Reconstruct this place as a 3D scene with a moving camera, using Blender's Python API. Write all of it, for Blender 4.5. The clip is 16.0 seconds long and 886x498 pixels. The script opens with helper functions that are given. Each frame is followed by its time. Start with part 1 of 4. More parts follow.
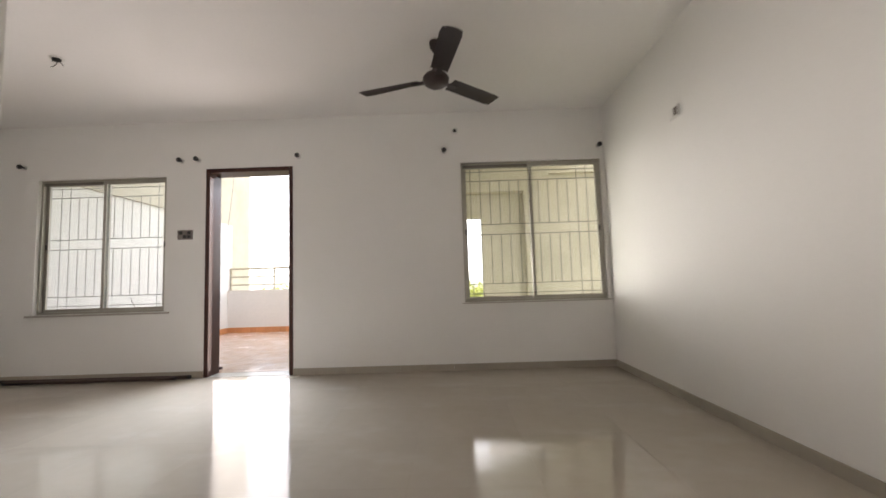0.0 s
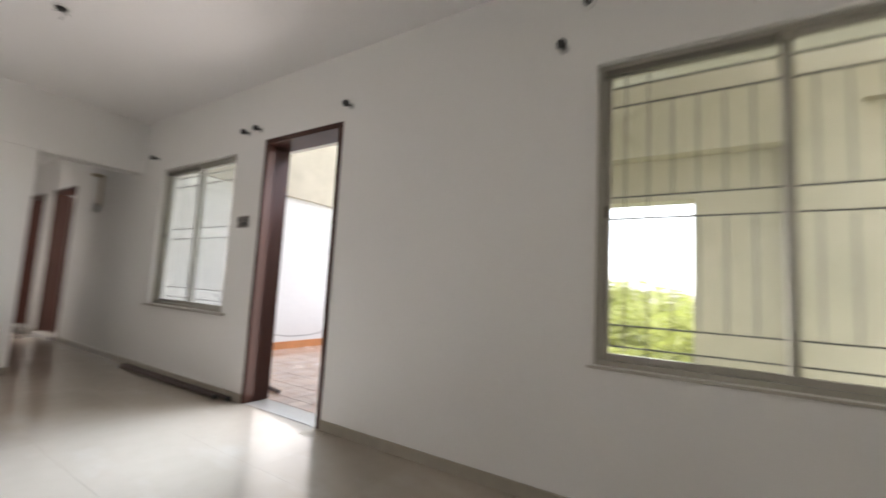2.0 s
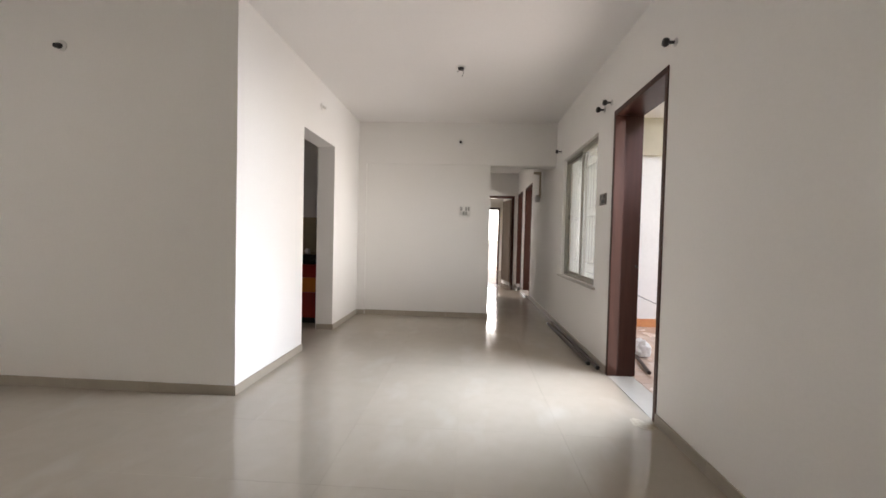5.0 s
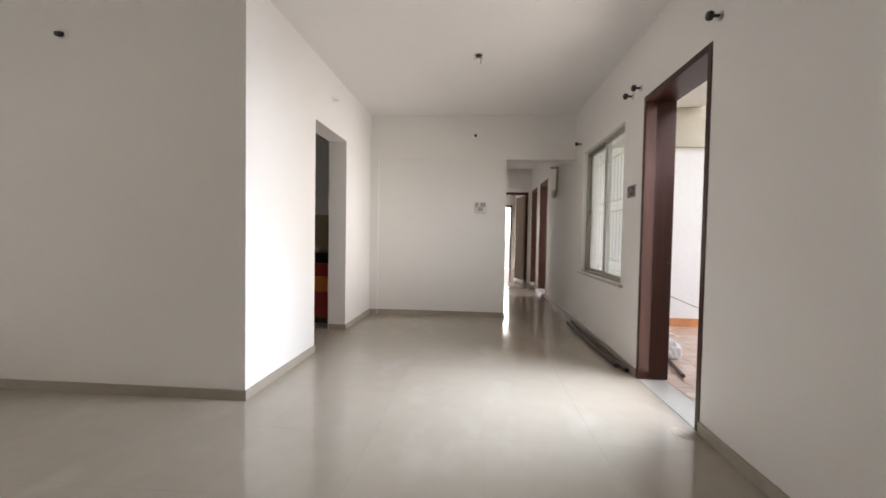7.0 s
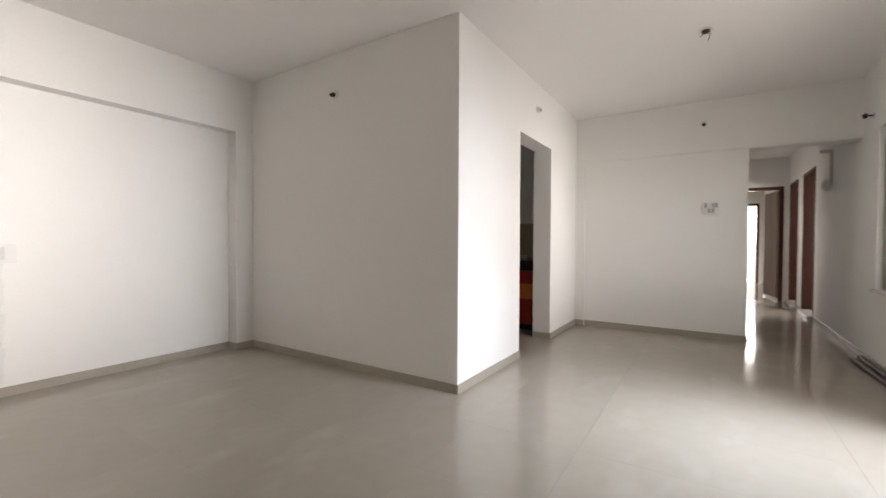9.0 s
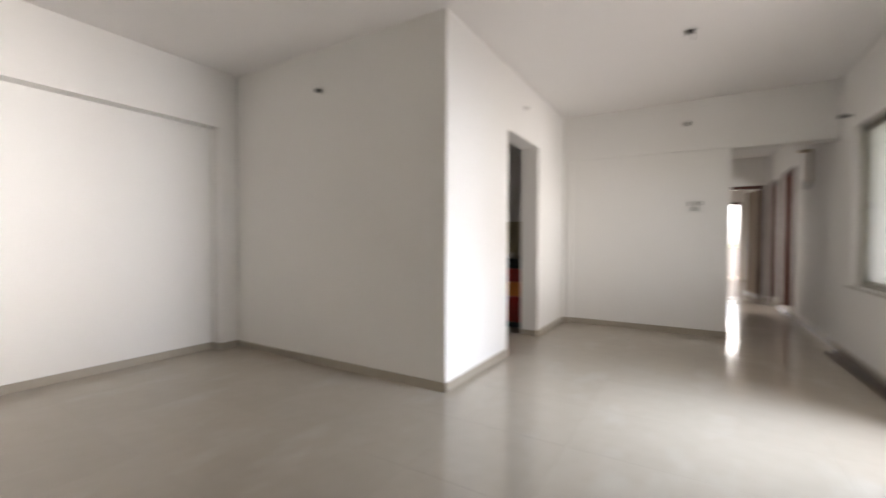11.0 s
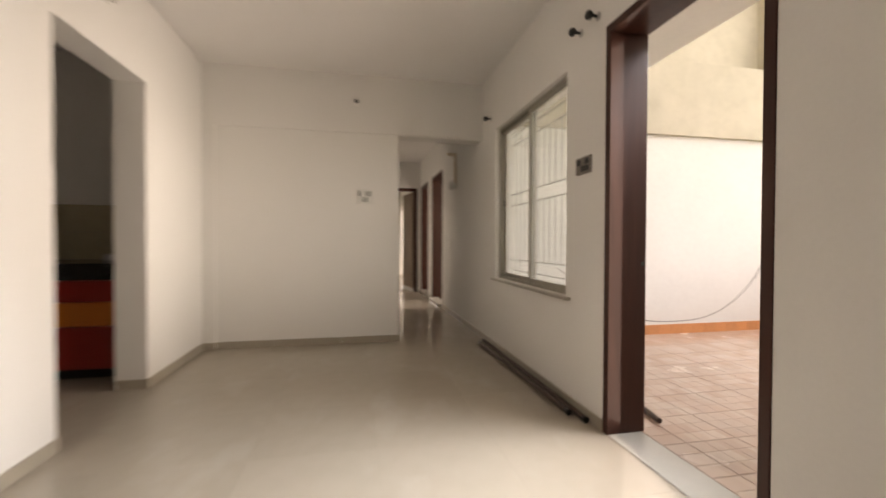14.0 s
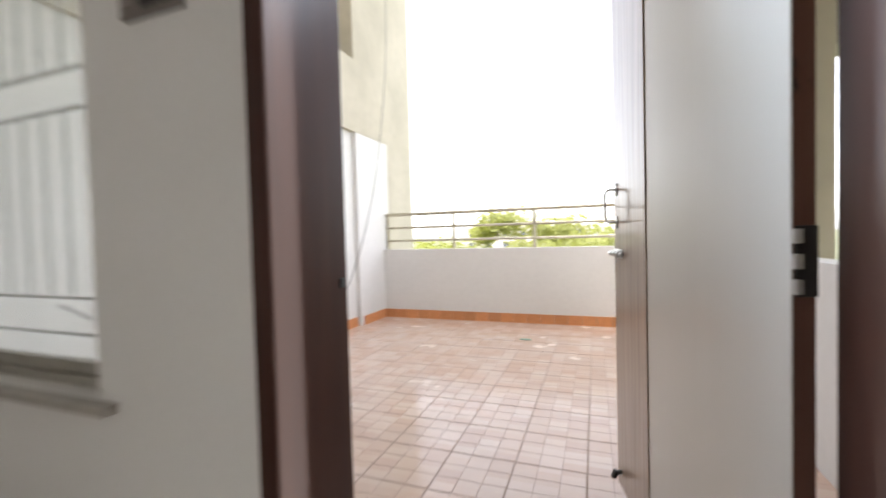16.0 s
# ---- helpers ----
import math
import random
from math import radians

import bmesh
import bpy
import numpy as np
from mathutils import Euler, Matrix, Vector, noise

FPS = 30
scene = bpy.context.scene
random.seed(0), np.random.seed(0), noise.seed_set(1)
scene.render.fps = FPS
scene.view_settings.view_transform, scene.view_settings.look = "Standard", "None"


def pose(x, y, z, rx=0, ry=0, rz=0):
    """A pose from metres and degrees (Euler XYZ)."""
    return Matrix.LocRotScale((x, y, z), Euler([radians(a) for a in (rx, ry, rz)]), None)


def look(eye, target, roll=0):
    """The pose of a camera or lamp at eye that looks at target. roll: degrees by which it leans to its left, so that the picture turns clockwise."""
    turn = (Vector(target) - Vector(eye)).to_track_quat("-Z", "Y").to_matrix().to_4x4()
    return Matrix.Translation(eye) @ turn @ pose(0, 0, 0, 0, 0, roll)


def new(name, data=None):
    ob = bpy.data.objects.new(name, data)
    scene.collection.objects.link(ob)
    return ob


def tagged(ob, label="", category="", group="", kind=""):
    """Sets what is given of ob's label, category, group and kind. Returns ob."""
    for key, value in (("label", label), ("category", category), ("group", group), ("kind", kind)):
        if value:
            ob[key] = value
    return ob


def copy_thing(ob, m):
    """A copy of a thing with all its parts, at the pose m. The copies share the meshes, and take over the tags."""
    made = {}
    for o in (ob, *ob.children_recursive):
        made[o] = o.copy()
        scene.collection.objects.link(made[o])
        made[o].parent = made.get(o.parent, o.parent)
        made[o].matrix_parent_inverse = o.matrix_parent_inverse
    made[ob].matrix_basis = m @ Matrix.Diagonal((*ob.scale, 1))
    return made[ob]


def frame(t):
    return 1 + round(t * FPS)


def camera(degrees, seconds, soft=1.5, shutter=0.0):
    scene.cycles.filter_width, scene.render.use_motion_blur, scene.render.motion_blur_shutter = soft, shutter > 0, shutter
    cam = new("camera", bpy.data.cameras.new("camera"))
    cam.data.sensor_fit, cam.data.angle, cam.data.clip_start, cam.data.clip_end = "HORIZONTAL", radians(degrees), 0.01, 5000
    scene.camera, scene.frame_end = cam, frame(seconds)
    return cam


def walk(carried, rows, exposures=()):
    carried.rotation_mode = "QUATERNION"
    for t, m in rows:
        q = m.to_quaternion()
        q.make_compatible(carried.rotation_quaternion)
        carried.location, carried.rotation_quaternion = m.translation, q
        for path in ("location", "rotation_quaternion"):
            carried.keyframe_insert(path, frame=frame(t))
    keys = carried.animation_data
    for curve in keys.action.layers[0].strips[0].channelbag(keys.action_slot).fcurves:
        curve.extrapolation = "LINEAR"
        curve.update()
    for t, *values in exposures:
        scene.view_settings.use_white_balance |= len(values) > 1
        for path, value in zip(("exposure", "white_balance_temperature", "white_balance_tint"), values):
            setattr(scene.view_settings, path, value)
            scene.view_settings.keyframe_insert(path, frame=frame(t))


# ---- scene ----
cam = camera(93.8, 16.0, soft=1.6, shutter=0.7)
PATH = [
    (0, (-0.046, 1.184, 0.862), (-0.072, 3.177, 1.023), -1.8),
    (0.5, (0.074, 1.611, 0.862), (-0.097, 3.596, 1.027), -0.8),
    (1, (0.229, 2.186, 0.85), (-0.062, 4.158, 1.021), 0.3),
    (1.5, (0.465, 2.837, 0.946), (-0.157, 4.728, 1.14), 1.8),
    (2, (0.57, 3.444, 0.965), (-0.508, 5.118, 1.156), 3.1),
    (2.5, (0.581, 3.975, 0.932), (-1.063, 5.102, 1.095), 3.6),
    (3, (0.747, 4.184, 1.056), (-1.181, 4.714, 1.093), 3.5),
    (3.5, (0.922, 4.274, 1.055), (-1.076, 4.349, 1.012), 2.3),
    (4, (0.979, 4.363, 1.085), (-1.016, 4.238, 1.043), 1.6),
    (6.5, (0.764, 4.232, 1.054), (-1.232, 4.123, 0.979), 1.1),
    (7, (0.745, 4.23, 1.05), (-1.247, 4.066, 0.989), 1.0),
    (7.5, (0.743, 4.234, 1.062), (-1.235, 3.944, 1.004), 0.9),
    (8, (0.734, 4.241, 1.06), (-1.177, 3.652, 1.015), 0.5),
    (8.5, (0.732, 4.226, 1.048), (-1.05, 3.318, 1.019), 0.2),
    (8.7, (0.738, 4.256, 1.058), (-0.981, 3.235, 1.021), 0.4),
    (10.8, (0.745, 4.243, 1.037), (-0.869, 3.061, 1.004), 0.1),
    (11, (0.729, 4.246, 1.048), (-0.984, 3.215, 1.007), 0.2),
    (11.5, (0.718, 4.232, 1.064), (-1.186, 3.621, 1.011), 0.5),
    (12, (0.705, 4.219, 1.057), (-1.268, 3.897, 1.004), 0.4),
    (12.5, (0.649, 4.211, 1.04), (-1.345, 4.062, 1.003), 0.4),
    (13, (0.405, 4.209, 0.989), (-1.593, 4.143, 0.934), 0.6),
    (13.5, (-0.089, 4.206, 0.991), (-2.086, 4.307, 0.937), 0.5),
    (14, (-0.589, 4.191, 0.991), (-2.548, 4.594, 0.96), 0.2),
    (14.5, (-1.105, 4.276, 0.991), (-2.911, 5.134, 0.945), -0.6),
    (15, (-1.528, 4.399, 0.983), (-3.008, 5.743, 0.93), -1.4),
    (15.2, (-1.68, 4.469, 0.982), (-2.982, 5.987, 0.931), -1.5),
    (15.5, (-1.848, 4.668, 0.973), (-2.887, 6.376, 0.911), -1.8),
    (15.6, (-1.894, 4.716, 0.979), (-2.867, 6.462, 0.921), -1.9),
    (16, (-2.054, 4.944, 0.971), (-2.745, 6.82, 0.915), -1.5),
]
EXPOSURES = [(0, 3.33, 6750, 16), (2, 3.25, 6450, 14), (3, 3.26, 7000, 17), (4, 3.29, 6750, 16), (13, 3.29, 6600, 15), (13.5, 3.25, 7150, 16), (13.9, 3.07, 8200, 19), (14.5, 3.16, 6600, 13), (15, 3.12, 6450, 12), (16, 2.96, 6500, 13)]
walk(cam, [(t, look(eye, target, roll)) for t, eye, target, roll in PATH], EXPOSURES)

# ---- world, sun, exposure ----
world = bpy.data.worlds.new("sky")
scene.world = world
world.use_nodes = True
wn = world.node_tree
sky = wn.nodes.new("ShaderNodeTexSky")
sky.sky_type, sky.sun_disc = "NISHITA", False
sky.sun_elevation, sky.sun_rotation = radians(58), radians(215)
sky.air_density, sky.dust_density, sky.ozone_density = 1.0, 1.5, 0.5
haze = wn.nodes.new("ShaderNodeHueSaturation")
haze.inputs["Saturation"].default_value = 0.25
wn.links.new(sky.outputs[0], haze.inputs["Color"])
wn.links.new(haze.outputs[0], wn.nodes["Background"].inputs[0])
wn.nodes["Background"].inputs[1].default_value = 0.115
sun = new("sun", bpy.data.lights.new("sun", "SUN"))
sun.data.energy, sun.data.angle, sun.data.color = 0.55, radians(12), (1.0, 0.95, 0.86)
sun.matrix_world = look((-5, -7, 12.9), (0, 0, 0))


# skylight that falls in through each opening, slanting down
def opening_light(name, x, y, z, w, h, turn, tilt, spread, watts, colour=(1.0, 0.975, 0.945)):
    lamp = new(name, bpy.data.lights.new(name, "AREA"))
    lamp.data.shape, lamp.data.size, lamp.data.size_y = "RECTANGLE", w, h
    lamp.data.energy, lamp.data.color, lamp.data.spread = watts, colour, radians(spread)
    lamp.matrix_world = pose(x, y, z, 0, 0, turn) @ pose(0, 0, 0, 90 + tilt)


opening_light("skylight_door", -2.14, 5.52, 1.04, 0.83, 2.05, 186, 0, 44, 0.6, (0.84, 0.91, 1.0))
opening_light("skylight_door_high", -2.24, 5.95, 1.96, 0.68, 0.36, 191, -50, 72, 2.5, (0.7, 0.84, 1.0))
opening_light("terrace_bounce_door", -2.14, 5.525, 1.04, 0.83, 2.05, 172, 0, 150, 1.7, (1.0, 0.93, 0.87))
opening_light("skylight_window_1", -3.73, 5.525, 1.37, 1.3, 1.3, 180, 0, 70, 1.0)
opening_light("skylight_window_2", 0.85, 5.525, 1.38, 1.4, 1.35, 178, 0, 45, 2.2)
opening_light("skylight_window_2_slant", 0.75, 6.05, 1.5, 1.2, 1.1, 207, -14, 90, 0.18, (1.0, 0.985, 0.9))
opening_light("skylight_duct_opening", -0.02, 7.3, 0.8, 0.85, 1.1, 211, 1, 70, 1.1, (1.0, 0.99, 0.9))
opening_light("skylight_bedroom", -13.85, 4.95, 1.6, 0.8, 0.9, -90, -15, 130, 1.3, (1.0, 0.92, 0.8))
# lamp added in the unseen back room's window to brighten the corridor
opening_light("added_light_back_room", -7.2, 8.75, 1.6, 1.7, 1.1, 180, -5, 140, 11)


# ---- materials ----
def material(name, colour, rough=0.5, metal=0.0, grain=0.0, scale=20.0, stain=0.0, stain_scale=1.5, bump=0.0, coat=0.0, tint=None, vary=0.0):
    """A principled surface with fine grain, large soft stains, relief and a small change from piece to piece."""
    m = bpy.data.materials.new(name)
    m.use_nodes = True
    t = m.node_tree
    b = t.nodes["Principled BSDF"]
    b.inputs["Roughness"].default_value, b.inputs["Metallic"].default_value = rough, metal
    b.inputs["Coat Weight"].default_value = coat
    co = t.nodes.new("ShaderNodeTexCoord")
    last = t.nodes.new("ShaderNodeRGB")
    last.outputs[0].default_value = (*colour, 1)
    last = last.outputs[0]
    dark = tint or [c * 0.6 for c in colour]
    for amount, size, detail in ((grain, scale, 6), (stain, stain_scale, 4)):
        if amount:
            n = t.nodes.new("ShaderNodeTexNoise")
            n.inputs["Scale"].default_value, n.inputs["Detail"].default_value = size, detail
            t.links.new(co.outputs["Object"], n.inputs["Vector"])
            r = t.nodes.new("ShaderNodeMapRange")
            r.inputs["From Min"].default_value, r.inputs["From Max"].default_value, r.inputs["To Max"].default_value = 0.4, 0.75, amount
            t.links.new(n.outputs[0], r.inputs["Value"])
            x = t.nodes.new("ShaderNodeMix")
            x.data_type = "RGBA"
            x.inputs["B"].default_value = (*dark, 1)
            t.links.new(r.outputs[0], x.inputs["Factor"])
            t.links.new(last, x.inputs["A"])
            last = x.outputs["Result"]
    if vary:
        o = t.nodes.new("ShaderNodeObjectInfo")
        hs = t.nodes.new("ShaderNodeHueSaturation")
        r = t.nodes.new("ShaderNodeMapRange")
        r.inputs["To Min"].default_value, r.inputs["To Max"].default_value = 1 - vary, 1 + vary
        t.links.new(o.outputs["Random"], r.inputs["Value"])
        t.links.new(r.outputs[0], hs.inputs["Value"])
        t.links.new(last, hs.inputs["Color"])
        last = hs.outputs[0]
    t.links.new(last, b.inputs["Base Color"])
    if bump:
        n = t.nodes.new("ShaderNodeTexNoise")
        n.inputs["Scale"].default_value, n.inputs["Detail"].default_value = scale, 8
        t.links.new(co.outputs["Object"], n.inputs["Vector"])
        u = t.nodes.new("ShaderNodeBump")
        u.inputs["Strength"].default_value, u.inputs["Distance"].default_value = bump, 0.01
        t.links.new(n.outputs[0], u.inputs["Height"])
        t.links.new(u.outputs[0], b.inputs["Normal"])
    return m


def floor_tile_material():
    """Polished cream vitrified tile: faint drifting veins, dust and scuffs in the gloss."""
    m = material("polished_tile", (0.385, 0.338, 0.282), 0.1, grain=0.2, scale=9, stain=0.25, stain_scale=1.7, tint=(0.30, 0.27, 0.22), vary=0.02)
    t = m.node_tree
    b = t.nodes["Principled BSDF"]
    b.inputs["IOR"].default_value = 1.42
    g = t.nodes.new("ShaderNodeNewGeometry")
    n = t.nodes.new("ShaderNodeTexNoise")
    n.inputs["Scale"].default_value, n.inputs["Detail"].default_value = 2.3, 7
    t.links.new(g.outputs["Position"], n.inputs["Vector"])
    r = t.nodes.new("ShaderNodeMapRange")
    r.inputs["From Min"].default_value, r.inputs["From Max"].default_value = 0.35, 0.75
    r.inputs["To Min"].default_value, r.inputs["To Max"].default_value = 0.05, 0.17
    t.links.new(n.outputs[0], r.inputs["Value"])
    t.links.new(r.outputs[0], b.inputs["Roughness"])
    # pale scuffs and dried mop streaks
    mp = t.nodes.new("ShaderNodeMapping")
    mp.inputs["Rotation"].default_value = (0, 0, 0.6)
    mp.inputs["Scale"].default_value = (1.2, 2.4, 1.0)
    t.links.new(g.outputs["Position"], mp.inputs[0])
    n2 = t.nodes.new("ShaderNodeTexNoise")
    n2.inputs["Scale"].default_value, n2.inputs["Detail"].default_value = 1.6, 8
    t.links.new(mp.outputs[0], n2.inputs["Vector"])
    r2 = t.nodes.new("ShaderNodeMapRange")
    r2.inputs["From Min"].default_value, r2.inputs["From Max"].default_value, r2.inputs["To Max"].default_value = 0.55, 0.78, 0.3
    t.links.new(n2.outputs[0], r2.inputs["Value"])
    x2 = t.nodes.new("ShaderNodeMix")
    x2.data_type = "RGBA"
    x2.inputs["B"].default_value = (0.52, 0.49, 0.44, 1)
    old = b.inputs["Base Color"].links[0].from_socket
    t.links.new(r2.outputs[0], x2.inputs["Factor"])
    t.links.new(old, x2.inputs["A"])
    t.links.new(x2.outputs["Result"], b.inputs["Base Color"])
    return m


def terrace_tile_material():
    """Glazed terracotta tile, printed with small squares of mixed pinks and ochres."""
    m = material("terracotta_tile", (0.5, 0.3, 0.19), 0.3, grain=0.0)
    t = m.node_tree
    b = t.nodes["Principled BSDF"]
    g = t.nodes.new("ShaderNodeNewGeometry")
    sc = t.nodes.new("ShaderNodeVectorMath")
    sc.operation = "SCALE"
    sc.inputs["Scale"].default_value = 10.0
    fl = t.nodes.new("ShaderNodeVectorMath")
    fl.operation = "FLOOR"
    t.links.new(g.outputs["Position"], sc.inputs[0])
    t.links.new(sc.outputs[0], fl.inputs[0])
    w = t.nodes.new("ShaderNodeTexWhiteNoise")
    w.noise_dimensions = "2D"
    t.links.new(fl.outputs[0], w.inputs["Vector"])
    ramp = t.nodes.new("ShaderNodeValToRGB")
    ramp.color_ramp.elements[0].color = (0.54, 0.385, 0.30, 1)
    ramp.color_ramp.elements[1].color = (0.63, 0.49, 0.405, 1)
    for p, c in ((0.35, (0.57, 0.415, 0.325, 1)), (0.7, (0.60, 0.45, 0.36, 1))):
        ramp.color_ramp.elements.new(p).color = c
    t.links.new(w.outputs["Value"], ramp.inputs[0])
    n = t.nodes.new("ShaderNodeTexNoise")
    n.inputs["Scale"].default_value, n.inputs["Detail"].default_value = 3.0, 7
    t.links.new(g.outputs["Position"], n.inputs["Vector"])
    x = t.nodes.new("ShaderNodeMix")
    x.data_type = "RGBA"
    x.inputs["B"].default_value = (0.52, 0.46, 0.41, 1)
    r = t.nodes.new("ShaderNodeMapRange")
    r.inputs["From Min"].default_value, r.inputs["From Max"].default_value, r.inputs["To Max"].default_value = 0.42, 0.7, 0.35
    t.links.new(n.outputs[0], r.inputs["Value"])
    t.links.new(r.outputs[0], x.inputs["Factor"])
    t.links.new(ramp.outputs[0], x.inputs["A"])
    t.links.new(x.outputs["Result"], b.inputs["Base Color"])
    q = t.nodes.new("ShaderNodeMapRange")
    q.inputs["From Min"].default_value, q.inputs["From Max"].default_value = 0.35, 0.7
    q.inputs["To Min"].default_value, q.inputs["To Max"].default_value = 0.07, 0.3
    t.links.new(n.outputs[0], q.inputs["Value"])
    t.links.new(q.outputs[0], b.inputs["Roughness"])
    return m


def glass_material(name, rough, haze):
    """A thin pane: mostly clear, with some dust haze and its own reflection."""
    m = bpy.data.materials.new(name)
    m.use_nodes = True
    t = m.node_tree
    t.nodes.clear()
    out = t.nodes.new("ShaderNodeOutputMaterial")
    clear, gloss, dust = (t.nodes.new("ShaderNodeBsdf" + k) for k in ("Transparent", "Glossy", "Translucent"))
    clear.inputs[0].default_value = (0.93, 0.95, 0.93, 1)
    gloss.inputs["Roughness"].default_value = rough
    dust.inputs[0].default_value = (0.9, 0.9, 0.86, 1)
    lw = t.nodes.new("ShaderNodeLayerWeight")
    lw.inputs[0].default_value = 0.5
    f0 = t.nodes.new("ShaderNodeMath")
    f0.operation = "POWER"
    f0.inputs[1].default_value = 5.0
    t.links.new(lw.outputs["Facing"], f0.inputs[0])
    f = t.nodes.new("ShaderNodeMapRange")
    f.inputs["To Min"].default_value, f.inputs["To Max"].default_value = 0.03, 0.6
    t.links.new(f0.outputs[0], f.inputs["Value"])
    a, b2 = t.nodes.new("ShaderNodeMixShader"), t.nodes.new("ShaderNodeMixShader")
    n = t.nodes.new("ShaderNodeTexNoise")
    n.inputs["Scale"].default_value, n.inputs["Detail"].default_value = 3, 6
    r = t.nodes.new("ShaderNodeMapRange")
    r.inputs["To Min"].default_value, r.inputs["To Max"].default_value = haze * 0.6, haze * 1.4
    t.links.new(n.outputs[0], r.inputs["Value"])
    t.links.new(r.outputs[0], a.inputs[0])
    t.links.new(clear.outputs[0], a.inputs[1])
    t.links.new(dust.outputs[0], a.inputs[2])
    t.links.new(f.outputs[0], b2.inputs[0])
    t.links.new(a.outputs[0], b2.inputs[1])
    t.links.new(gloss.outputs[0], b2.inputs[2])
    t.links.new(b2.outputs[0], out.inputs[0])
    return m


def wood_material(name, colour, tint, rough, scale=(30, 30, 2), coat=0.0, wear=None):
    """Grain stretched along z; wear: chips that show another colour."""
    m = material(name, colour, rough, coat=coat)
    t = m.node_tree
    b = t.nodes["Principled BSDF"]
    co = t.nodes.new("ShaderNodeTexCoord")
    mp = t.nodes.new("ShaderNodeMapping")
    mp.inputs["Scale"].default_value = scale
    n = t.nodes.new("ShaderNodeTexNoise")
    n.inputs["Scale"].default_value, n.inputs["Detail"].default_value = 1.0, 8
    t.links.new(co.outputs["Object"], mp.inputs[0])
    t.links.new(mp.outputs[0], n.inputs["Vector"])
    ramp = t.nodes.new("ShaderNodeValToRGB")
    ramp.color_ramp.elements[0].position, ramp.color_ramp.elements[1].position = 0.3, 0.7
    ramp.color_ramp.elements[0].color, ramp.color_ramp.elements[1].color = (*tint, 1), (*colour, 1)
    t.links.new(n.outputs[0], ramp.inputs[0])
    last = ramp.outputs[0]
    if wear:
        v = t.nodes.new("ShaderNodeTexNoise")
        v.inputs["Scale"].default_value, v.inputs["Detail"].default_value = 7, 9
        t.links.new(co.outputs["Object"], v.inputs["Vector"])
        r = t.nodes.new("ShaderNodeMapRange")
        r.inputs["From Min"].default_value, r.inputs["From Max"].default_value = 0.57, 0.62
        t.links.new(v.outputs[0], r.inputs["Value"])
        x = t.nodes.new("ShaderNodeMix")
        x.data_type = "RGBA"
        x.inputs["B"].default_value = (*wear, 1)
        t.links.new(r.outputs[0], x.inputs["Factor"])
        t.links.new(last, x.inputs["A"])
        last = x.outputs["Result"]
    t.links.new(last, b.inputs["Base Color"])
    u = t.nodes.new("ShaderNodeBump")
    u.inputs["Strength"].default_value, u.inputs["Distance"].default_value = 0.08, 0.004
    t.links.new(n.outputs[0], u.inputs["Height"])
    t.links.new(u.outputs[0], b.inputs["Normal"])
    return m


PAINT = material("white_wall_paint", (0.78, 0.765, 0.735), 0.75, grain=0.05, scale=60, stain=0.06, stain_scale=0.9, bump=0.05)
CEIL = material("ceiling_distemper", (0.84, 0.82, 0.80), 0.8, grain=0.04, scale=40, stain=0.08, stain_scale=0.7, bump=0.05)
OUTWALL = material("weathered_cream_render", (0.58, 0.53, 0.43), 0.85, grain=0.3, scale=9, stain=0.6, stain_scale=1.1, bump=0.35, tint=(0.38, 0.35, 0.27))
OUTWHITE = material("terrace_white_paint", (0.76, 0.75, 0.73), 0.7, grain=0.1, scale=20, stain=0.15, stain_scale=1.2, bump=0.15)
TILE = floor_tile_material()
GROUT = material("grout", (0.33, 0.295, 0.245), 0.9, grain=0.3, scale=50)
SKIRT = material("skirting_tile", (0.36, 0.32, 0.26), 0.4, grain=0.2, scale=12, stain=0.2, tint=(0.26, 0.23, 0.18), vary=0.04)
TGROUT = material("terrace_grout", (0.33, 0.24, 0.19), 0.9, grain=0.4, scale=30)
TTILE = terrace_tile_material()
TSKIRT = material("orange_skirting_tile", (0.62, 0.27, 0.11), 0.35, grain=0.4, scale=25, tint=(0.45, 0.17, 0.07), vary=0.14)
FRAMEWOOD = wood_material("dark_brown_enamelled_wood", (0.058, 0.021, 0.0135), (0.042, 0.0145, 0.0095), 0.5, coat=0.22)
FRAMEWOOD.node_tree.nodes["Principled BSDF"].inputs["Specular IOR Level"].default_value = 0.2
FRAMEWOOD.node_tree.nodes["Principled BSDF"].inputs["Coat Roughness"].default_value = 0.14
DOORWOOD = wood_material("red_brown_door", (0.075, 0.022, 0.012), (0.05, 0.015, 0.009), 0.4)
LAMINATE = wood_material("pale_laminate", (0.58, 0.565, 0.53), (0.565, 0.55, 0.515), 0.3, (12, 12, 0.8), coat=0.2)
STRIP = wood_material("weathered_veneer", (0.36, 0.28, 0.22), (0.28, 0.21, 0.16), 0.25, (40, 40, 1.5), coat=0.3)
RAWWOOD = wood_material("peeling_raw_wood", (0.15, 0.065, 0.04), (0.10, 0.04, 0.025), 0.7, (8, 8, 2), wear=(0.02, 0.012, 0.01))
ALU = material("beige_powder_coated_aluminium", (0.36, 0.34, 0.29), 0.38, 0.35, grain=0.12, scale=40)
ALUDARK = material("dusty_track", (0.16, 0.145, 0.12), 0.6, 0.2, grain=0.3, scale=30)
GLASS = glass_material("clear_pane", 0.02, 0.012)
DUSTGLASS = glass_material("dusty_pane", 0.05, 0.02)
HAZYGLASS = glass_material("hazy_pane", 0.08, 0.12)
# same grille steel as below, terrace light on the bars put into the colour
GRILLE_LIT = material("terrace_lit_grille_steel", (0.36, 0.355, 0.33), 0.6, 0.0, grain=0.3, scale=40)
